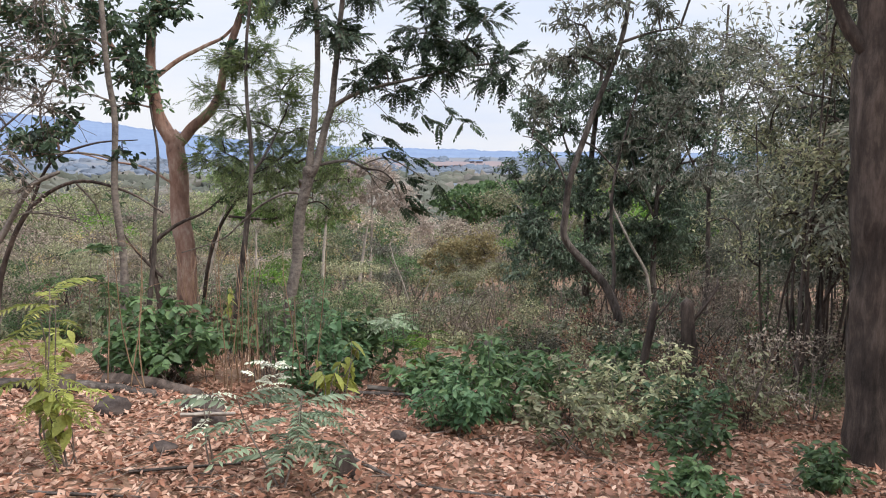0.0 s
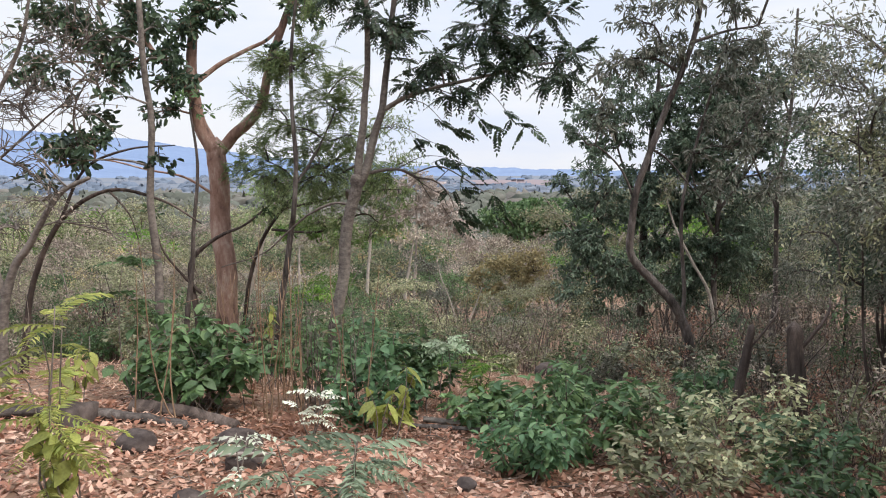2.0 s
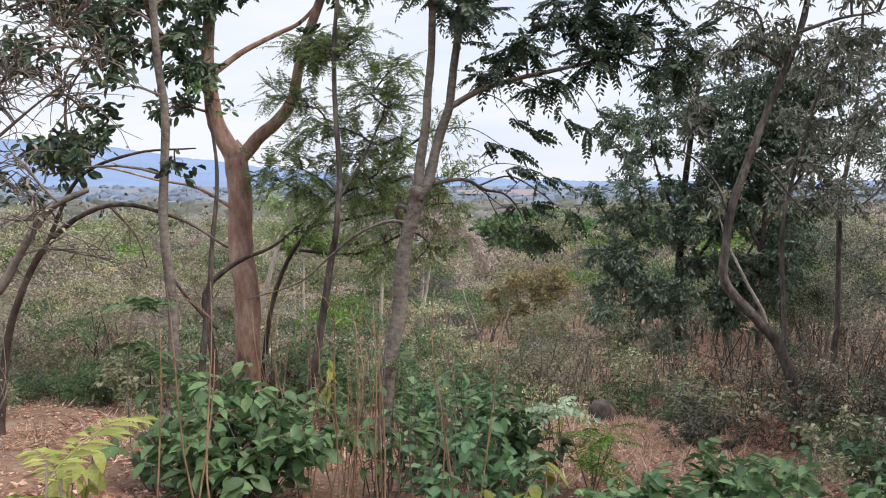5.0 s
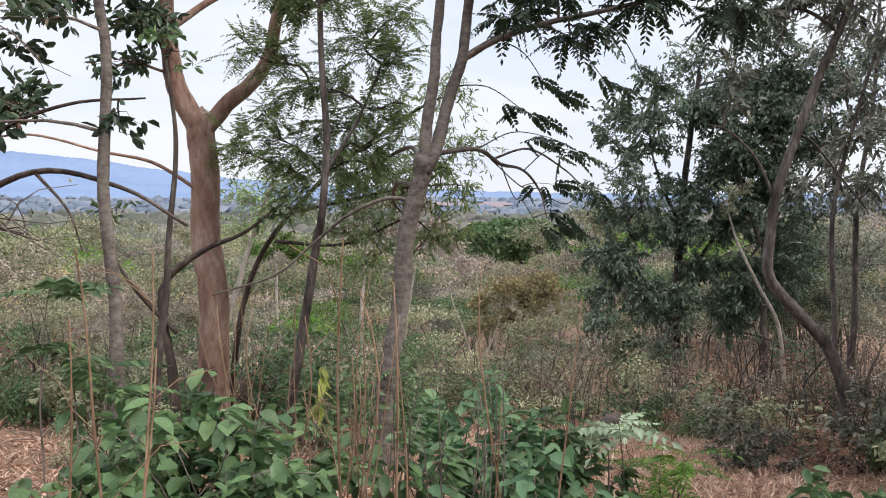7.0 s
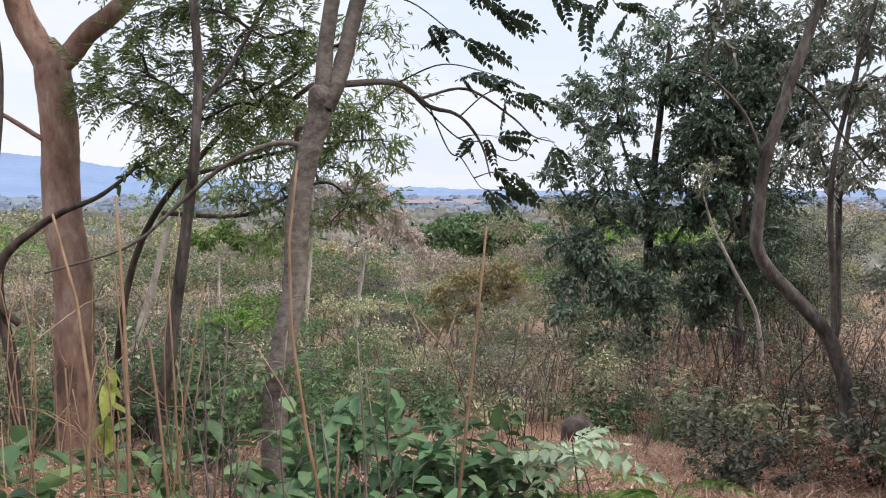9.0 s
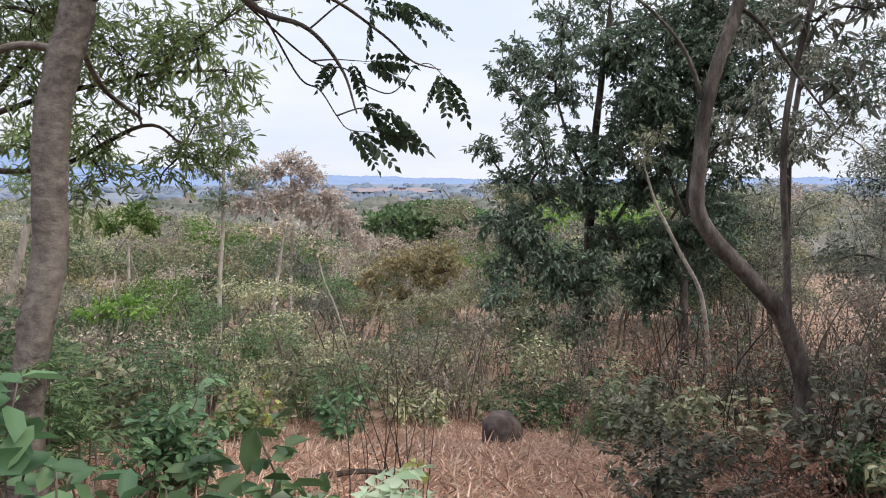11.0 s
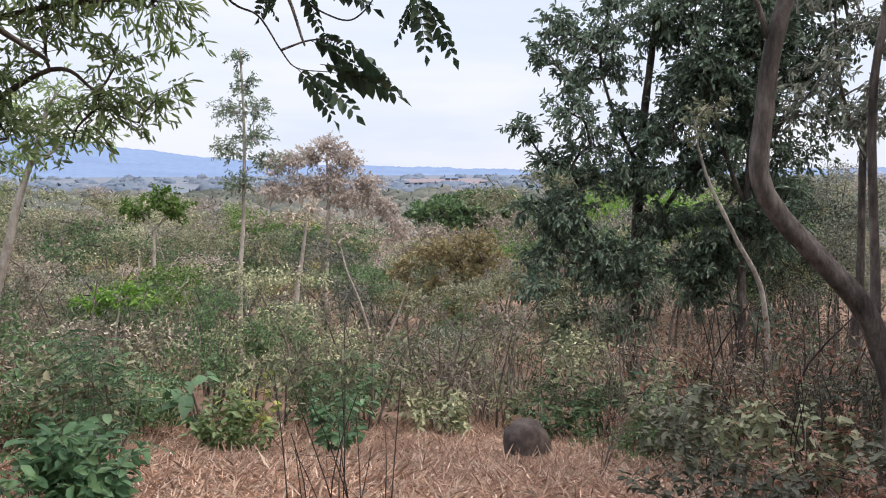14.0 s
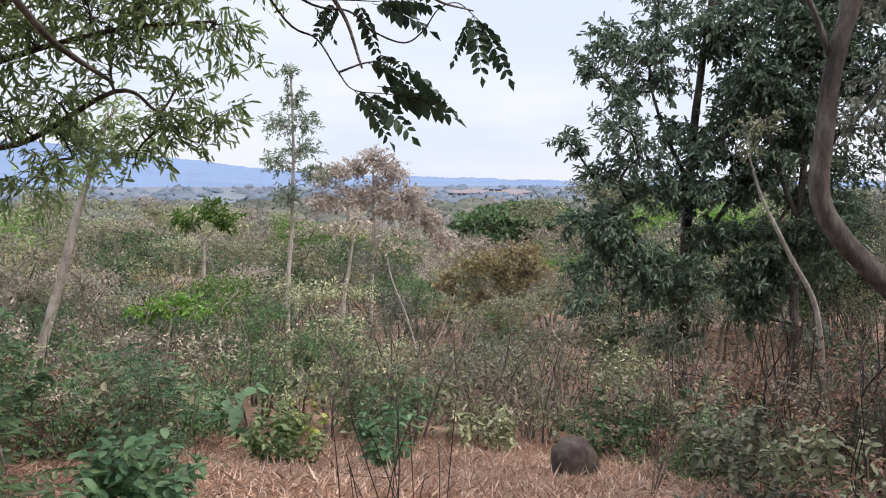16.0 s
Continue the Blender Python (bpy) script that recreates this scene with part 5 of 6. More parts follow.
pole("ochre_crown_tree", "low spreading tree with ochre and green leaves", [(1.0, 30, -5.3), (0.9, 30, -4.0), (0.9, 30, -2.8)], 0.12, 0.05, "bark_brown", "ochre",
     [(0.79, 30, -2.04, 0.8), (1.39, 30, -1.7, 0.7), (0.19, 30, -2.04, 0.7), (1.1, 30, -2.6, 0.75), (1.85, 30, -2.2, 0.6), (-0.5, 30, -2.5, 0.6), (0.3, 30, -3.1, 0.7), (1.6, 30, -3.1, 0.7), (0.9, 29.8, -3.6, 0.7), (-0.4, 30, -3.3, 0.6), (2.3, 30, -2.9, 0.6)], 262, twigs=34, per=13, size=0.13, ratio=0.4)
pole("bright_green_tree", "bright green crown above the drab thicket", [(-7.0, 30, -5.3), (-7.1, 30, -3.0), (-7.1, 30, -1.4)], 0.08, 0.03, "bark_pale", "green_bright", [(-6.94, 30, -0.54, 0.6), (-7.6, 30, -0.84, 0.55), (-6.4, 30, -0.9, 0.45)], 263, twigs=30, per=13, size=0.13, ratio=0.4)
pole("bright_green_sapling", "bright green flat-topped sapling in the thicket", [(-4.9, 21, -3.8), (-4.8, 21, -2.6), (-4.7, 21, -1.9)], 0.035, 0.015, "bark_pale", "green_bright", [(-4.7, 21, -1.75, 0.35), (-4.3, 21, -1.8, 0.3), (-5.1, 21, -1.85, 0.3)], 264, twigs=22, per=10, size=0.09, ratio=0.4)

# umbrella-shaped green trees down in the valley
for k, (x, z, r) in enumerate(((4.4, -3.4, 4.2), (8.8, -2.7, 4.4), (6.6, -4.9, 4.0), (12.0, -3.6, 3.8), (2.4, -4.9, 3.0), (15.0, -4.2, 4.2), (19, -4, 4.2), (23, -4.5, 4.2), (10, -5.2, 4.0))):
    y = 108 + 3 * (k % 3)
    t = root("umbrella_tree", (x, y, gz(x, y)), "broad flat-topped bright green tree in the valley", "tree", "valley trees")
    rng = np.random.default_rng(200 + k)
    h = z - gz(x, y)
    b = Buf()
    tube(b, [(0, 0, -0.2), (0.2, 0, h * 0.4), (0, 0, h * 0.8)], [0.4, 0.3, 0.15], 7)
    for a in np.arange(0, 6.2, 1.05):
        tube(b, [(0.1, 0, h * 0.5), (math.cos(a) * r * 0.5, math.sin(a) * r * 0.5, h * 0.78), (math.cos(a) * r, math.sin(a) * r, h * 0.9)], [0.18, 0.1, 0.04], 5)
    part("trunk", b, "bark_brown", t)
    b = Buf()
    for _ in range(16):
        a, q = rng.uniform(0, 6.28), rng.uniform(0, 1) ** 0.5
        puff(b, rng, (math.cos(a) * q * r * 1.2, math.sin(a) * q * r * 1.2, h * (0.98 - 0.12 * q * q) + rng.normal(0, 0.15)), r * 0.36, r * 0.36, r * 0.13, 60, 0.55)
    for _ in range(10):
        a, q = rng.uniform(0, 6.28), rng.uniform(0.3, 1)
        puff(b, rng, (math.cos(a) * q * r, math.sin(a) * q * r, h * rng.uniform(0.55, 0.85)), r * 0.4, r * 0.4, r * 0.2, 50, 0.6)
    part("crown", b, "green_mid", t)


# ---------------------------------------------------------------- plants beside the path
def leafy(name, label, at, seed, leaf, height, width, stems, leaves, size, ratio=0.55, bark="twig", group="", hang=0.35, category="plant", low=0.2):
    """A broad-leaved plant. Large leaves are parts; small ones stay one mass of leaves."""
    rng = np.random.default_rng(seed)
    thing = root(name, np.asarray(at, float), label, category, group)
    single = size >= 0.13
    shapes = []
    for k in range(4):
        b = Buf()
        broad(b, np.zeros(3), (1, 0, 0), (0, 0, 1), 1.0, ratio * (0.85 + 0.1 * k), 0.1 + 0.09 * k)
        shapes.append(b.mesh("leaf"))
    b, mass = Buf(), Buf()
    for s in range(stems):
        a, q = rng.uniform(0, 6.28), math.sqrt(rng.uniform(0, 1))
        top = np.array([math.cos(a), math.sin(a), 0]) * width * 0.55 * q + [0, 0, height * (1 - 0.45 * q * q) * rng.uniform(0.75, 1.05)]
        b = Buf() if single else b
        pts = branch_to(b, rng, rng.normal(0, 0.05 + 0.06 * width, 3) * [1, 1, 0] - [0, 0, 0.04], top, 0.006, 0.0025, sides=4, n=6, arch=0.05)
        holder = part("stem", b, bark, thing) if single else thing
        n = leaves // stems * (1 if single else 4)
        k = rng.uniform(low, 1, n) ** 0.75
        P = np.array([np.interp(k, np.linspace(0, 1, 6), pts[:, i]) for i in range(3)]).T
        if single:
            for p in P:
                az = math.degrees(a) + rng.normal(0, 65)
                s_ = size * rng.uniform(0.55, 1.15)
                ob = part("leaf", shapes[rng.integers(4)], leaf, holder)
                ob.matrix_basis = pose(*p, rng.normal(0, 22), rng.normal(-4 + 48 * hang, 16), az) @ Matrix.Diagonal((s_, s_, s_, 1))
        else:
            D = rng.standard_normal((n, 3)) * [1, 1, 0.45] + [0.5 * math.cos(a), 0.5 * math.sin(a), 0.25 - hang]
            L = size * rng.uniform(0.6, 1.2, n)
            blades(mass, P + rng.normal(0, 0.35 * size, (n, 3)), D, L, L * ratio, rng, up=rng.normal(0, 0.45, (n, 3)) + [0, 0, 1], fold=0.2, droop=0.15, oval=True)
    if not single:
        tagged(part("leaf_work", mass, leaf, thing), kind="stuff")
        tagged(part("stem_work", b, bark, thing), kind="stuff")
    return thing


def feathered(name, label, at, seed, leaf, height, stems, fronds, size, pairs=9, lw=0.3, ll=0.2, droop=0.35, bark="twig", width=0.3, category="plant", low=0.35):
    """A plant with feather-shaped leaves; each frond is a part."""
    rng = np.random.default_rng(seed)
    thing = root(name, np.asarray(at, float), label, category)
    for s in range(stems):
        b = Buf()
        a = rng.uniform(0, 6.28)
        top = np.array([math.cos(a) * width * rng.uniform(0.3, 1), math.sin(a) * width * rng.uniform(0.3, 1), height * rng.uniform(0.7, 1.0)])
        pts = branch_to(b, rng, np.array([0, 0, -0.04]), top, 0.008, 0.003, sides=5, n=7, arch=0.03)
        holder = part("stem", b, bark, thing)
        for q in range(fronds // stems):
            k = rng.uniform(low, 1)
            p = np.array([np.interp(k, np.linspace(0, 1, 7), pts[:, i]) for i in range(3)])
            az = rng.uniform(0, 6.28)
            f = Buf()
            pinnate(f, f, [p], [(math.cos(az), math.sin(az), rng.uniform(-0.05, 0.6))], size * rng.uniform(0.65, 1.15), pairs, lw, rng, droop=droop, ll=ll)
            tagged(part("frond", f, leaf, holder), kind="stuff")
    return thing


def canes(name, label, at, seed, n, height, width, bark, r=0.006, lean=0.2, category="plant"):
    rng = np.random.default_rng(seed)
    thing = root(name, np.asarray(at, float), label, category)
    for _ in range(n):
        b = Buf()
        a = rng.uniform(0, 6.28)
        foot = np.array([math.cos(a), math.sin(a), 0]) * width * rng.uniform(0, 0.5)
        h = height * rng.uniform(0.6, 1.0)
        top = foot + np.append(rng.normal(0, lean * h, 2), h)
        pts = branch_to(b, rng, foot - [0, 0, 0.05], top, r, r * 0.4, wob=0.05, sides=5, n=8, arch=0.0)
        for _ in range(2):
            k = rng.integers(3, 7)
            branch_to(b, rng, pts[k], pts[k] + rng.normal(0, 0.12 * h, 3) * [1, 1, 0.3] + [0, 0, 0.12 * h], r * 0.4, r * 0.2, sides=3, n=4)
        part("cane", b, bark, thing)
    return thing


feathered("feathered_sapling", "yellowish sapling with long feathered leaves in leaf litter", on_ground(-2.32, 4.72), 301, "green_yellow", 1.15, 4, 28, 0.4, pairs=14, lw=0.24, ll=0.2, droop=0.4, width=0.25)
leafy("broad_leaf_sapling", "yellow-green sapling with hanging oval leaves", on_ground(-2.35, 4.8), 302, "green_yellow", 0.75, 0.45, 4, 44, 0.13, 0.5, hang=0.7)
leafy("broad_leaf_bush", "lush dark green bush with broad oval leaves", on_ground(-3.0, 8.35), 303, "green_mid", 1.0, 1.35, 22, 264, 0.16, 0.62, hang=0.4)
leafy("leafy_bush", "dense dark green bush of rounded leaves", on_ground(-3.0, 8.5), 380, "green_mid", 0.98, 1.4, 26, 234, 0.125, 0.62, hang=0.35)
heap = root("dead_fern", on_ground(-1.75, 7.45), "orange-brown heap of withered leaves round dry canes", "plant")
rng = np.random.default_rng(381)
b = Buf()
P = rng.normal(0, 0.2, (260, 3)) * [1.4, 1, 0] + [0, 0, 0.0]
P[:, 2] = rng.uniform(0, 0.22, 260) * np.exp(-(P[:, 0] ** 2 + P[:, 1] ** 2) * 8)
blades(b, P, rng.standard_normal((260, 3)) * [1, 1, 0.5] + [0, 0, 0.4], rng.uniform(0.06, 0.15, 260), rng.uniform(0.02, 0.05, 260), rng, fold=0.3)
tagged(part("leaf_work", b, "rust", heap), kind="stuff")
leafy("broad_leaf_bush", "dark green bush with broad leaves under the orange tree", on_ground(-3.7, 9.0), 304, "green_mid", 0.9, 1.0, 14, 140, 0.15, 0.62, hang=0.4)
feathered("pale_plant", "whitish pale-leaved seedling beside a stone", on_ground(-1.45, 4.8), 305, "white_leaf", 0.64, 2, 9, 0.18, pairs=4, lw=0.5, ll=0.32, width=0.12, low=0.7)
leafy("drooping_leaf_plant", "plant with large drooping yellow-green leaves", on_ground(-1.0, 7.5), 306, "green_yellow", 0.85, 0.6, 4, 40, 0.2, 0.4, hang=0.8)
leafy("broad_leaf_bush", "mid-green leafy bush behind the yellow plant", on_ground(-1.3, 8.3), 307, "green_blue", 0.8, 0.9, 14, 126, 0.12, 0.5)
feathered("small_pale_plant", "small pale feathered seedling in dead leaves", on_ground(-1.62, 7.0), 308, "white_leaf", 0.5, 3, 15, 0.2, pairs=5, lw=0.5, ll=0.3, width=0.2, low=0.5)
leafy("leafy_bush", "green bush of small pointed leaves beside the litter", on_ground(0.55, 7.45), 309, "green_mid", 0.85, 1.3, 26, 286, 0.11, 0.42, hang=0.5)
leafy("leafy_bush", "blue-green bush of small leaves in the litter", on_ground(0.15, 6.6), 310, "green_blue", 0.6, 0.9, 18, 180, 0.09, 0.45, hang=0.5)
feathered("fern_sapling", "grey-green sapling with spread feathered leaves", on_ground(-0.95, 4.5), 311, "green_grey", 0.6, 4, 30, 0.4, pairs=9, lw=0.34, ll=0.24, width=0.25)
canes("dry_canes", "cluster of thin upright dry canes", on_ground(-2.0, 9.0), 312, 8, 1.6, 0.7, "twig", 0.006, 0.12)
canes("dry_stalks", "tall dry brown stalks beside the path", on_ground(-2.1, 7.95), 313, 4, 1.95, 0.6, "stalk", 0.008, 0.05)
canes("dry_stalks", "tall leaning orange-brown stalks", on_ground(-1.45, 7.95), 314, 3, 1.75, 0.3, "stalk", 0.007, 0.12)
canes("dry_stalks", "tall dry brown stalks beside the path", on_ground(-3.05, 7.6), 315, 4, 1.6, 0.5, "stalk", 0.008, 0.1)
for k, (x, y, n, h) in enumerate(((-2.3, 8.6, 9, 1.5), (-1.75, 8.3, 8, 1.3), (-2.7, 9.4, 8, 1.7), (-1.5, 9.2, 6, 1.2), (-3.3, 10.2, 7, 1.6))):
    canes("dry_canes", "cluster of thin upright dry canes", on_ground(x, y), 360 + k, n, h, 0.8, "twig" if k % 2 else "stalk", 0.006, 0.09)
feathered("pale_feathered_plant", "pale green plant with a flat rosette of feathered leaves", on_ground(-0.68, 9.45), 316, "green_pale", 0.95, 2, 18, 0.29, pairs=6, lw=0.5, ll=0.33, width=0.1, low=0.9, droop=0.3)
for k, (x, y, h, w, m, n, s) in enumerate(((-2.15, 8.9, 1.1, 1.0, "green_mid", 150, 0.13), (-0.2, 8.15, 0.45, 0.8, "green_mid", 80, 0.12), (-1.5, 9.3, 1.15, 1.0, "green_blue", 170, 0.11), (-1.0, 9.7, 1.0, 0.9, "green_mid", 130, 0.11), (0.9, 9.3, 0.7, 1.0, "green_mid", 130, 0.11),
                                         (-2.8, 10.3, 0.8, 1.0, "green_mid", 110, 0.13), (1.7, 8.6, 0.6, 0.9, "green_mid", 110, 0.1), (2.4, 9.8, 0.8, 1.0, "green_blue", 110, 0.11), (-1.1, 10.6, 0.7, 0.8, "green_mid", 90, 0.1))):
    leafy("broad_leaf_bush", "green broad-leaved undergrowth beside the path", on_ground(x, y), 330 + k, m, h, w, 12, n, s, 0.5, group="path-side bushes")
feathered("fern_bush", "bright fern-like bush at the edge of the path", on_ground(-0.3, 9.75), 340, "green_bright", 0.8, 5, 30, 0.4, pairs=12, lw=0.28, ll=0.2, width=0.4)
feathered("blue_green_shrub", "blue-green shrub with fine feathered leaves", on_ground(-2.25, 14.2), 341, "green_blue", 1.2, 8, 96, 0.3, pairs=9, lw=0.35, ll=0.2, width=0.4)
feathered("near_green_shrub", "green feathered shrub close to the path", on_ground(-2.2, 12.0), 342, "green_mid", 1.15, 8, 88, 0.34, pairs=9, lw=0.35, ll=0.22, width=0.55)
feathered("near_green_shrub", "green feathered shrub close to the path", on_ground(-3.4, 13.4), 343, "green_mid", 1.4, 8, 88, 0.34, pairs=9, lw=0.35, ll=0.22, width=0.6)
feathered("blue_green_shrub", "blue-green shrub with fine feathered leaves", on_ground(-1.0, 18.6), 344, "green_blue", 1.2, 6, 70, 0.34, pairs=9, lw=0.35, ll=0.2, width=0.6)
leafy("dark_leaf_shrub", "small dark green shrub in the dry grass", on_ground(-0.95, 17.0), 345, "green_blue", 0.9, 0.8, 9, 54, 0.12, 0.5)
leafy("yellow_leaf_shrub", "yellow-green shrub at the edge of the clearing", on_ground(-2.1, 18.5), 346, "green_yellow", 0.9, 1.0, 10, 100, 0.14, 0.5)
leafy("broad_leaf_plant", "plant with a few very large grey-green leaves", on_ground(-2.6, 18.0), 347, "green_blue", 1.1, 0.8, 5, 20, 0.34, 0.5)
canes("red_twigs", "clump of thin dark reddish twigs", on_ground(-0.5, 12.4), 348, 14, 1.15, 0.5, "bark_dark", 0.005, 0.15)
leafy("big_leaf_seedling", "seedling with three large pale green leaves", on_ground(-0.3, 12.0), 349, "green_yellow", 0.62, 0.15, 1, 4, 0.14, 0.55, hang=0.6)
# olive leaves darkened in colour to stand for shade
leafy("grey_green_bush", "grey-green bush beside the clearing, shade painted into its leaves", on_ground(1.55, 12.9), 350, "olive_shade", 0.65, 1.2, 30, 360, 0.06, 0.45)
leafy("grey_green_bush", "withered brown bush beside the clearing", on_ground(2.4, 13.2), 351, "rust", 0.7, 1.2, 34, 170, 0.05, 0.4)
leafy("olive_bush", "olive bush of small leaves in the shade", on_ground(1.5, 6.6), 352, "olive", 0.75, 1.0, 20, 220, 0.07, 0.45)
for k, (x, y, h, w, m) in enumerate(((1.0, 6.0, 0.6, 0.8, "olive"), (1.9, 5.8, 0.5, 0.8, "green_mid"), (1.2, 7.2, 0.75, 0.9, "olive"), (2.0, 6.6, 0.7, 0.8, "green_blue"), (2.9, 7.4, 0.8, 0.8, "olive"), (2.6, 5.3, 0.35, 0.6, "green_mid"), (1.5, 4.6, 0.25, 0.5, "green_mid"))):
    leafy("shade_bush", "thin twiggy bush of small leaves in the shade", on_ground(x, y), 370 + k, m, h, w, 14, 126, 0.075, 0.45, group="shade bushes")
leafy("olive_bush", "olive bush of small leaves in the shade", on_ground(2.2, 7.3), 353, "olive", 0.8, 0.9, 16, 160, 0.07, 0.45)
feathered("hanging_green_plant", "bright feathered leaves on thin sapling", on_ground(-3.75, 8.75), 354, "green_mid", 1.55, 3, 24, 0.36, pairs=8, lw=0.42, ll=0.3, width=0.3, low=0.8)
leafy("yellow_leaf_sapling", "thin sapling with a few drooping yellow-green leaves", on_ground(-2.5, 9.05), 355, "green_yellow", 1.6, 0.15, 1, 11, 0.14, 0.4, hang=1.1, low=0.7)
leafy("yellow_leaf_sapling", "thin sapling with a few drooping yellow-green leaves", on_ground(-3.5, 7.0), 356, "green_yellow", 0.85, 0.6, 4, 44, 0.13, 0.5, hang=0.8)

# The darkest olive bushes, on the right, have shade in their leaf colour.
for k, (x, y, h, w, m) in enumerate(((-3.0, 13.0, 1.2, 1.1, "green_mid"), (-4.0, 14.6, 1.4, 1.3, "green_mid"), (-3.0, 15.6, 1.1, 1.1, "olive"), (-3.7, 17.0, 1.2, 1.3, "green_mid"), (-2.1, 17.2, 0.7, 0.9, "green_light"), (-5.0, 16.2, 1.5, 1.5, "olive"), (-1.95, 12.9, 0.7, 0.7, "green_blue"), (-4.6, 18.6, 1.3, 1.5, "green_mid"), (0.3, 19.6, 0.8, 1.2, "olive"), (-5.8, 13.6, 1.3, 1.3, "olive"), (2.6, 17.2, 1.0, 1.3, "olive"), (3.2, 19.0, 1.2, 1.4, "green_blue"), (1.9, 19.4, 1.0, 1.3, "green_mid"), (3.0, 13.1, 0.9, 1.1, "olive_shade"), (2.7, 14.7, 1.0, 1.1, "olive"), (4.3, 14.2, 1.1, 1.2, "olive_shade"), (2.9, 12.0, 0.7, 1.0, "olive"), (4.7, 16.0, 1.2, 1.3, "olive_shade"), (3.7, 12.6, 0.9, 1.1, "olive_shade"), (2.5, 15.9, 0.9, 1.1, "olive_shade"))):
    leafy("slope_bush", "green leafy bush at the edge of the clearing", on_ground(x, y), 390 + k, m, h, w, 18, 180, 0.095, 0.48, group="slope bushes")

# arching dry stems by the boulder
arch = root("arching_dry_stems", on_ground(1.5, 15.6), "pale dry stems arching over the grass", "plant")
rng = np.random.default_rng(360)
for tip in ((1.5, 0.3, 0.75), (1.1, 0.1, 0.45), (0.7, -0.2, 0.35), (0.35, 0.2, 0.8), (0.9, 0.4, 0.6)):
    b = Buf()
    tip = np.array(tip)
    q = spline([(0, 0, -0.05), tip * [0.25, 0.25, 0] + [0, 0, 0.75 * (0.6 + tip[2] * 0.5)], tip * [0.6, 0.6, 0] + [0, 0, 0.5 + tip[2] * 0.6], tip], 5)
    tube(b, q, np.linspace(0.0045, 0.002, len(q)), 4)
    for k in range(5, len(q), 2):
        branch_to(b, rng, q[k], q[k] + rng.normal(0, 0.12, 3) - [0, 0, 0.12], 0.003, 0.001, sides=3, n=4)
    tagged(part("stem", b, "twig", arch), kind="stuff")


# ---------------------------------------------------------------- stones, logs, stumps
def stone(label, x, y, sx, sy, sz, seed, sink=0.25):
    bm = bmesh.new()
    bmesh.ops.create_icosphere(bm, subdivisions=3, radius=0.5)
    for v in bm.verts:
        n = noise.noise(v.co * 2.2 + Vector((seed * 3.1, 0, 0))) * 0.28 + noise.noise(v.co * 6 + Vector((0, seed, 0))) * 0.07
        v.co *= 1 + n
        v.co = Vector((v.co.x * sx, v.co.y * sy, v.co.z * sz))
    cuts = random.Random(seed)
    for _ in range(9):
        n = Vector((cuts.gauss(0, 1), cuts.gauss(0, 1), cuts.gauss(0, 0.8))).normalized()
        size_n = math.sqrt((n.x * sx) ** 2 + (n.y * sy) ** 2 + (n.z * sz) ** 2)
        d = size_n * cuts.uniform(0.33, 0.45)
        for v in bm.verts:
            over = v.co.dot(n) - d
            if over > 0:
                v.co -= n * over * 0.92
    me = bpy.data.meshes.new("stone")
    bm.to_mesh(me)
    bm.free()
    me.materials.append(M["rock"])
    for p in me.polygons:
        p.use_smooth = True
    ob = new("stone", me)
    ob.matrix_basis = pose(x, y, gz(x, y) + sz * (0.5 - sink), 0, 0, seed * 47)
    return tagged(ob, label, "stone")


stone("dark rounded boulder in dry grass", 1.08, 17.4, 0.62, 0.55, 0.62, 1, 0.18)
stone("flat grey stone in the leaf litter", -1.85, 6.0, 0.38, 0.3, 0.17, 2)
stone("grey stone half sunk in leaves", -2.75, 6.4, 0.36, 0.3, 0.2, 3)
stone("dark stone beside the green bush", -2.1, 6.7, 0.4, 0.3, 0.2, 4)
stone("dark stone under the green bush", 0.0, 8.5, 0.5, 0.35, 0.3, 5)
stone("dark upright stone beside the fern sapling", -0.62, 4.75, 0.2, 0.16, 0.22, 6)
stone("small grey stone in leaf litter", -0.1, 4.35, 0.14, 0.1, 0.09, 7)
stone("small stone in leaf litter", -1.9, 5.2, 0.2, 0.16, 0.12, 8)
stone("grey stone at the foot of the slope", -3.5, 6.9, 0.5, 0.4, 0.26, 9)
stone("small stone in leaf litter", -0.35, 5.9, 0.18, 0.14, 0.1, 10)


def log(label, pts, r0, r1, bark, name="fallen_branch", category="branch"):
    pts = [np.array([x, y, gz(x, y) + dz]) for x, y, dz in pts]
    thing_at = pts[0]
    b = Buf()
    q = spline([p - thing_at for p in pts], 5)
    tube(b, q, np.linspace(r0, r1, len(q)), 9, np.random.default_rng(5), 0.22)
    ob = part(name, b, bark, None)
    ob.location = thing_at
    return tagged(ob, label, category)


log("weathered fallen log lying in leaf litter", [(-4.3, 7.0, 0.05), (-3.7, 7.15, 0.08), (-3.1, 7.15, 0.03), (-2.7, 7.2, 0.02)], 0.06, 0.045, "bark_brown", "fallen_log", "log")
log("dark fallen log behind the plants", [(-3.4, 7.75, 0.05), (-2.9, 7.7, 0.07), (-2.4, 7.6, 0.04)], 0.075, 0.05, "bark_dark", "fallen_log", "log")
log("short pale stick on a stone", [(-2.0, 5.85, 0.13), (-1.6, 5.9, 0.12)], 0.018, 0.014, "bark_pale")
log("fallen grey branches in the litter", [(-0.9, 8.0, 0.05), (-0.1, 7.9, 0.06), (0.4, 7.8, 0.03)], 0.025, 0.015, "bark_brown")
log("fallen grey branch in the litter", [(-0.8, 8.2, 0.07), (0.0, 8.1, 0.06), (0.3, 8.3, 0.03)], 0.03, 0.015, "bark_grey")
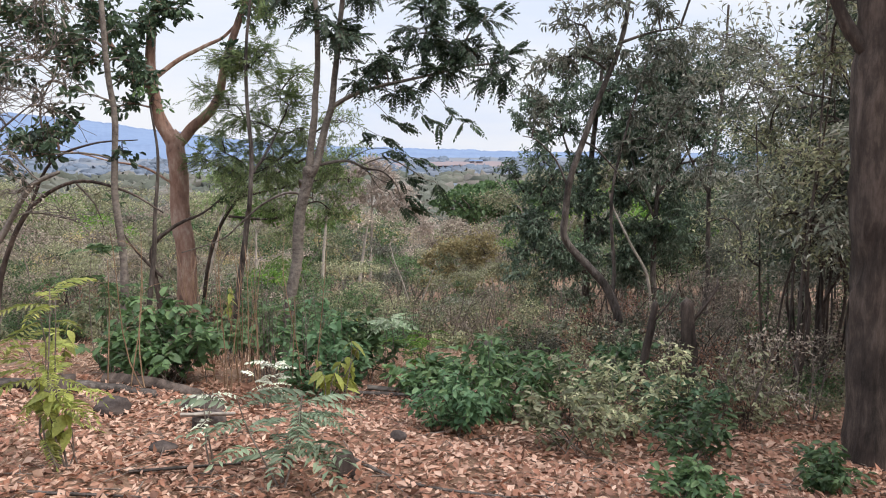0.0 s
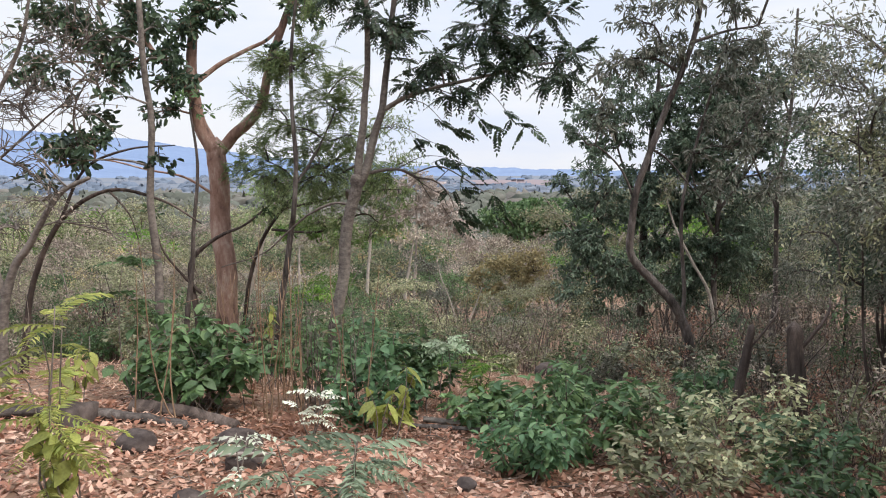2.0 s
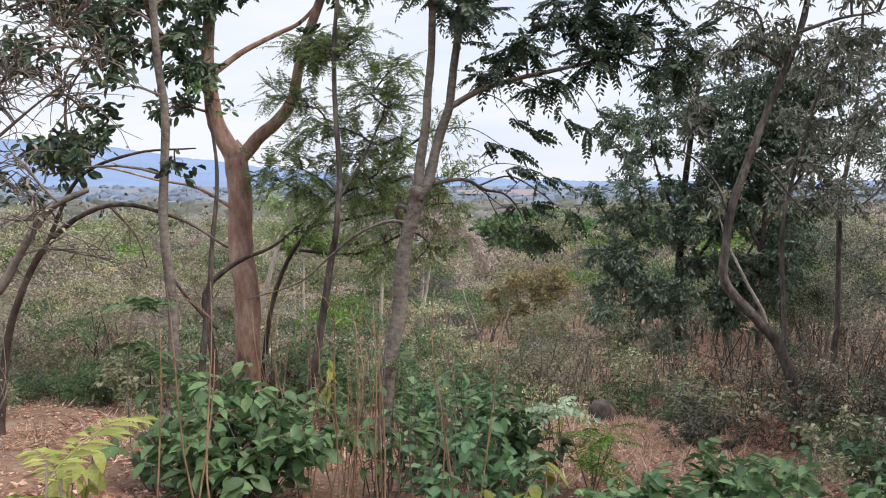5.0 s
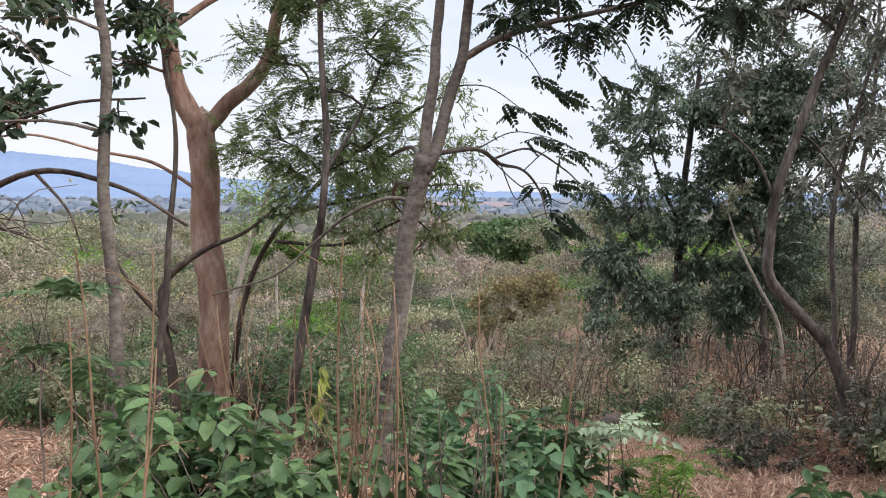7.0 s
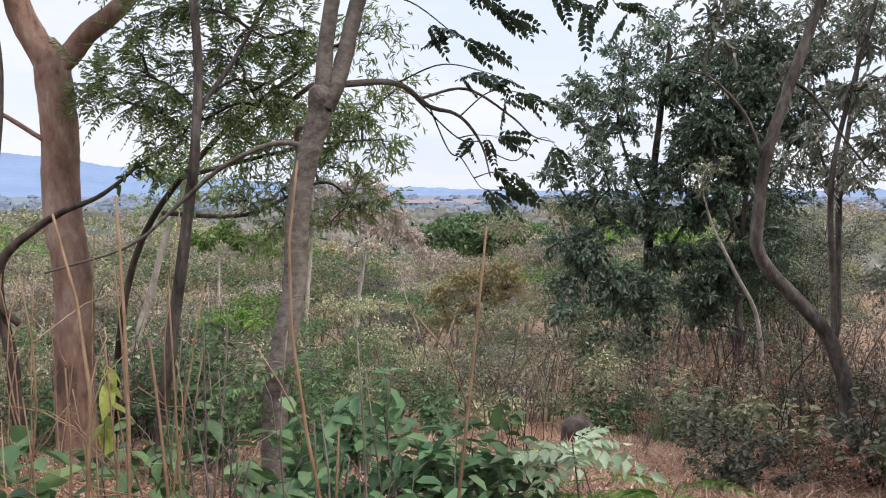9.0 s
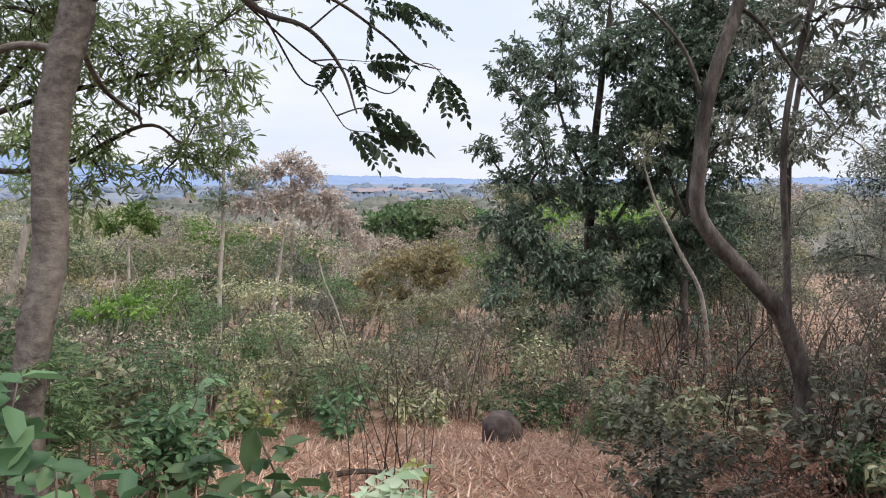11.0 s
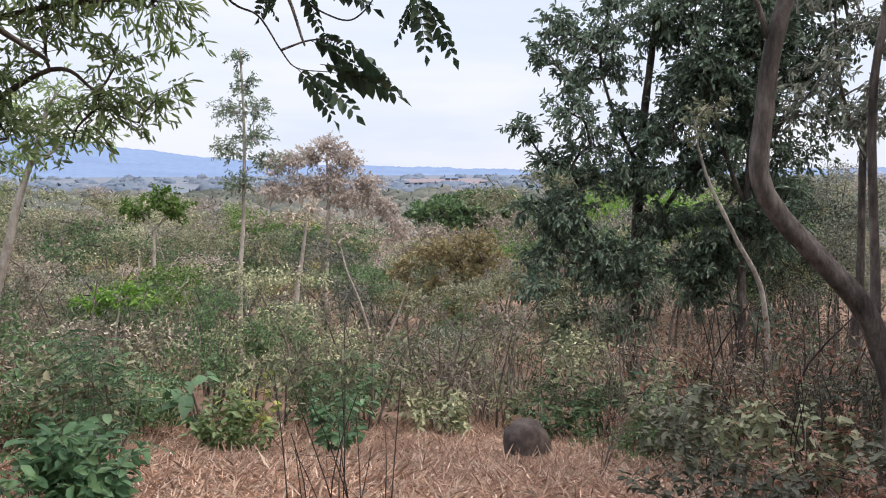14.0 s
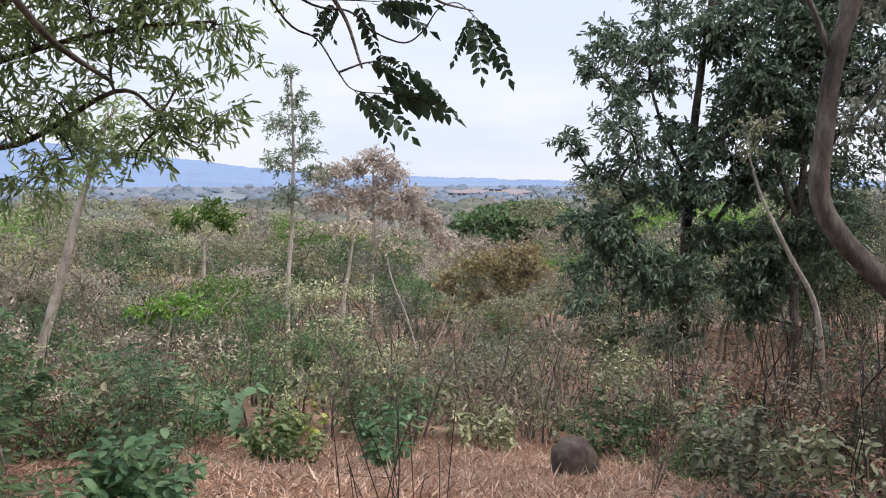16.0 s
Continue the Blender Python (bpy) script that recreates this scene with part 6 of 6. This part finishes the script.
log("long thin branch lying on dead leaves", [(-0.65, 5.1, 0.05), (-0.2, 4.7, 0.03), (0.4, 4.5, 0.03)], 0.014, 0.006, "bark_brown")
log("thin dry stick lying on dead leaves", [(-2.3, 4.2, 0.03), (-1.6, 4.15, 0.03)], 0.012, 0.007, "bark_brown")
log("thin dry stick lying on dead leaves", [(-1.9, 4.6, 0.03), (-1.3, 4.9, 0.03)], 0.012, 0.007, "bark_brown")
log("dark dead branch on the dry grass", [(-1.1, 13.6, 0.04), (-0.6, 13.7, 0.12), (-0.2, 13.6, 0.03)], 0.03, 0.012, "bark_dark")
for (x, y, h, r, lean) in ((2.55, 7.9, 1.2, 0.075, -0.06), (2.2, 8.6, 1.2, 0.045, 0.1)):
    st = root("dead_stump", on_ground(x, y), "dark broken dead trunk standing in the shade", "stump", "dead stumps")
    b = Buf()
    tube(b, spline([(0, 0, -0.1), (lean * 0.3, 0, h * 0.4), (lean, 0, h * 0.8), (lean * 1.4, 0, h)], 5), np.linspace(r * 1.15, r * 0.8, 16), 10, np.random.default_rng(int(x * 10)), 0.15)
    part("trunk", b, "bark_dark", st)
    b = Buf()
    branch_to(b, np.random.default_rng(3), (lean, 0, h * 0.8), (lean + 0.3, 0.1, h * 1.2), r * 0.3, r * 0.1)
    part("broken_branch", b, "bark_dark", st)


# ---------------------------------------------------------------- litter and grass
def build_litter():
    rng = np.random.default_rng(400)
    n = 105000
    y = np.where(rng.uniform(0, 1, n) < 0.6, rng.uniform(2.6, 8.5, n), rng.uniform(8.5, 20, n))
    x = rng.uniform(-0.66, 0.66, n) * (y + 1.5)
    around = rng.uniform(0, 1, n) < 0.3
    x = np.where(around, rng.uniform(-10, 10, n), x)
    y = np.where(around, rng.uniform(-6, 16, n), y)
    P = np.stack([x, y, ground_z(x, y) + rng.uniform(0.004, 0.035, n)], -1)
    D = rng.standard_normal((n, 3)) * [1, 1, 0.2]
    L = rng.uniform(0.028, 0.095, n) * np.where(y > 9, 0.75, 1.0)
    b = Buf()
    blades(b, P, D, L, L * rng.uniform(0.22, 0.6, n), rng, up=rng.normal(0, 0.4, (n, 3)) + [0, 0, 1], fold=0.3, droop=-0.1)
    tagged(part("leaf_litter", b, "dead_leaf", None), "carpet of curled reddish brown dead leaves", "leaf litter", kind="stuff")
    b = Buf()
    n = 1500
    for _ in range(n):
        yy = 3.0 + 16 * rng.uniform() ** 1.3
        xx = rng.uniform(-0.6, 0.6) * (yy + 1.5)
        a, l = rng.uniform(0, 6.28), rng.uniform(0.08, 0.5)
        c = on_ground(xx, yy) + [0, 0, 0.02]
        d = np.array([math.cos(a), math.sin(a), rng.normal(0, 0.06)]) * l / 2
        tube(b, [c - d, c + rng.normal(0, 0.02, 3), c + d], [0.004, 0.004, 0.002], 4)
    tagged(part("fallen_twigs", b, "twig", None), "thin dry twigs strewn over dead leaves", "twigs", kind="stuff")


def build_grass():
    rng = np.random.default_rng(401)
    b = Buf()
    P, D, L = [], [], []
    for _ in range(20000):
        y = rng.uniform(9.8, 20.8)
        x = rng.normal(-0.2, 2.0) if rng.uniform() < 0.75 else rng.uniform(-6, 5)
        if not clear_of_path(x, y, 0.8):
            continue
        k = rng.integers(8, 18)
        c = on_ground(x, y)
        P.append(c + rng.normal(0, 0.07, (k, 3)) * [1, 1, 0])
        D.append(rng.standard_normal((k, 3)) * [1.0, 1.0, 0.4] + [0, 0, rng.uniform(0.0, 0.35)])
        L.append(rng.uniform(0.04, 0.2, k) * rng.uniform(0.6, 1.3))
    P, D, L = np.concatenate(P), np.concatenate(D), np.concatenate(L)
    blades(b, P, D, L, 0.003 + 0.013 * rng.uniform(0, 1, len(L)) ** 3, rng, up=rng.normal(0, 0.5, (len(L), 3)) + [0, 0, 1], fold=0.1, droop=0.2, wide=0.4)
    tagged(part("dry_grass", b, "straw", None), "flattened pinkish straw-coloured dry grass", "grass", kind="stuff")


build_litter()
build_grass()
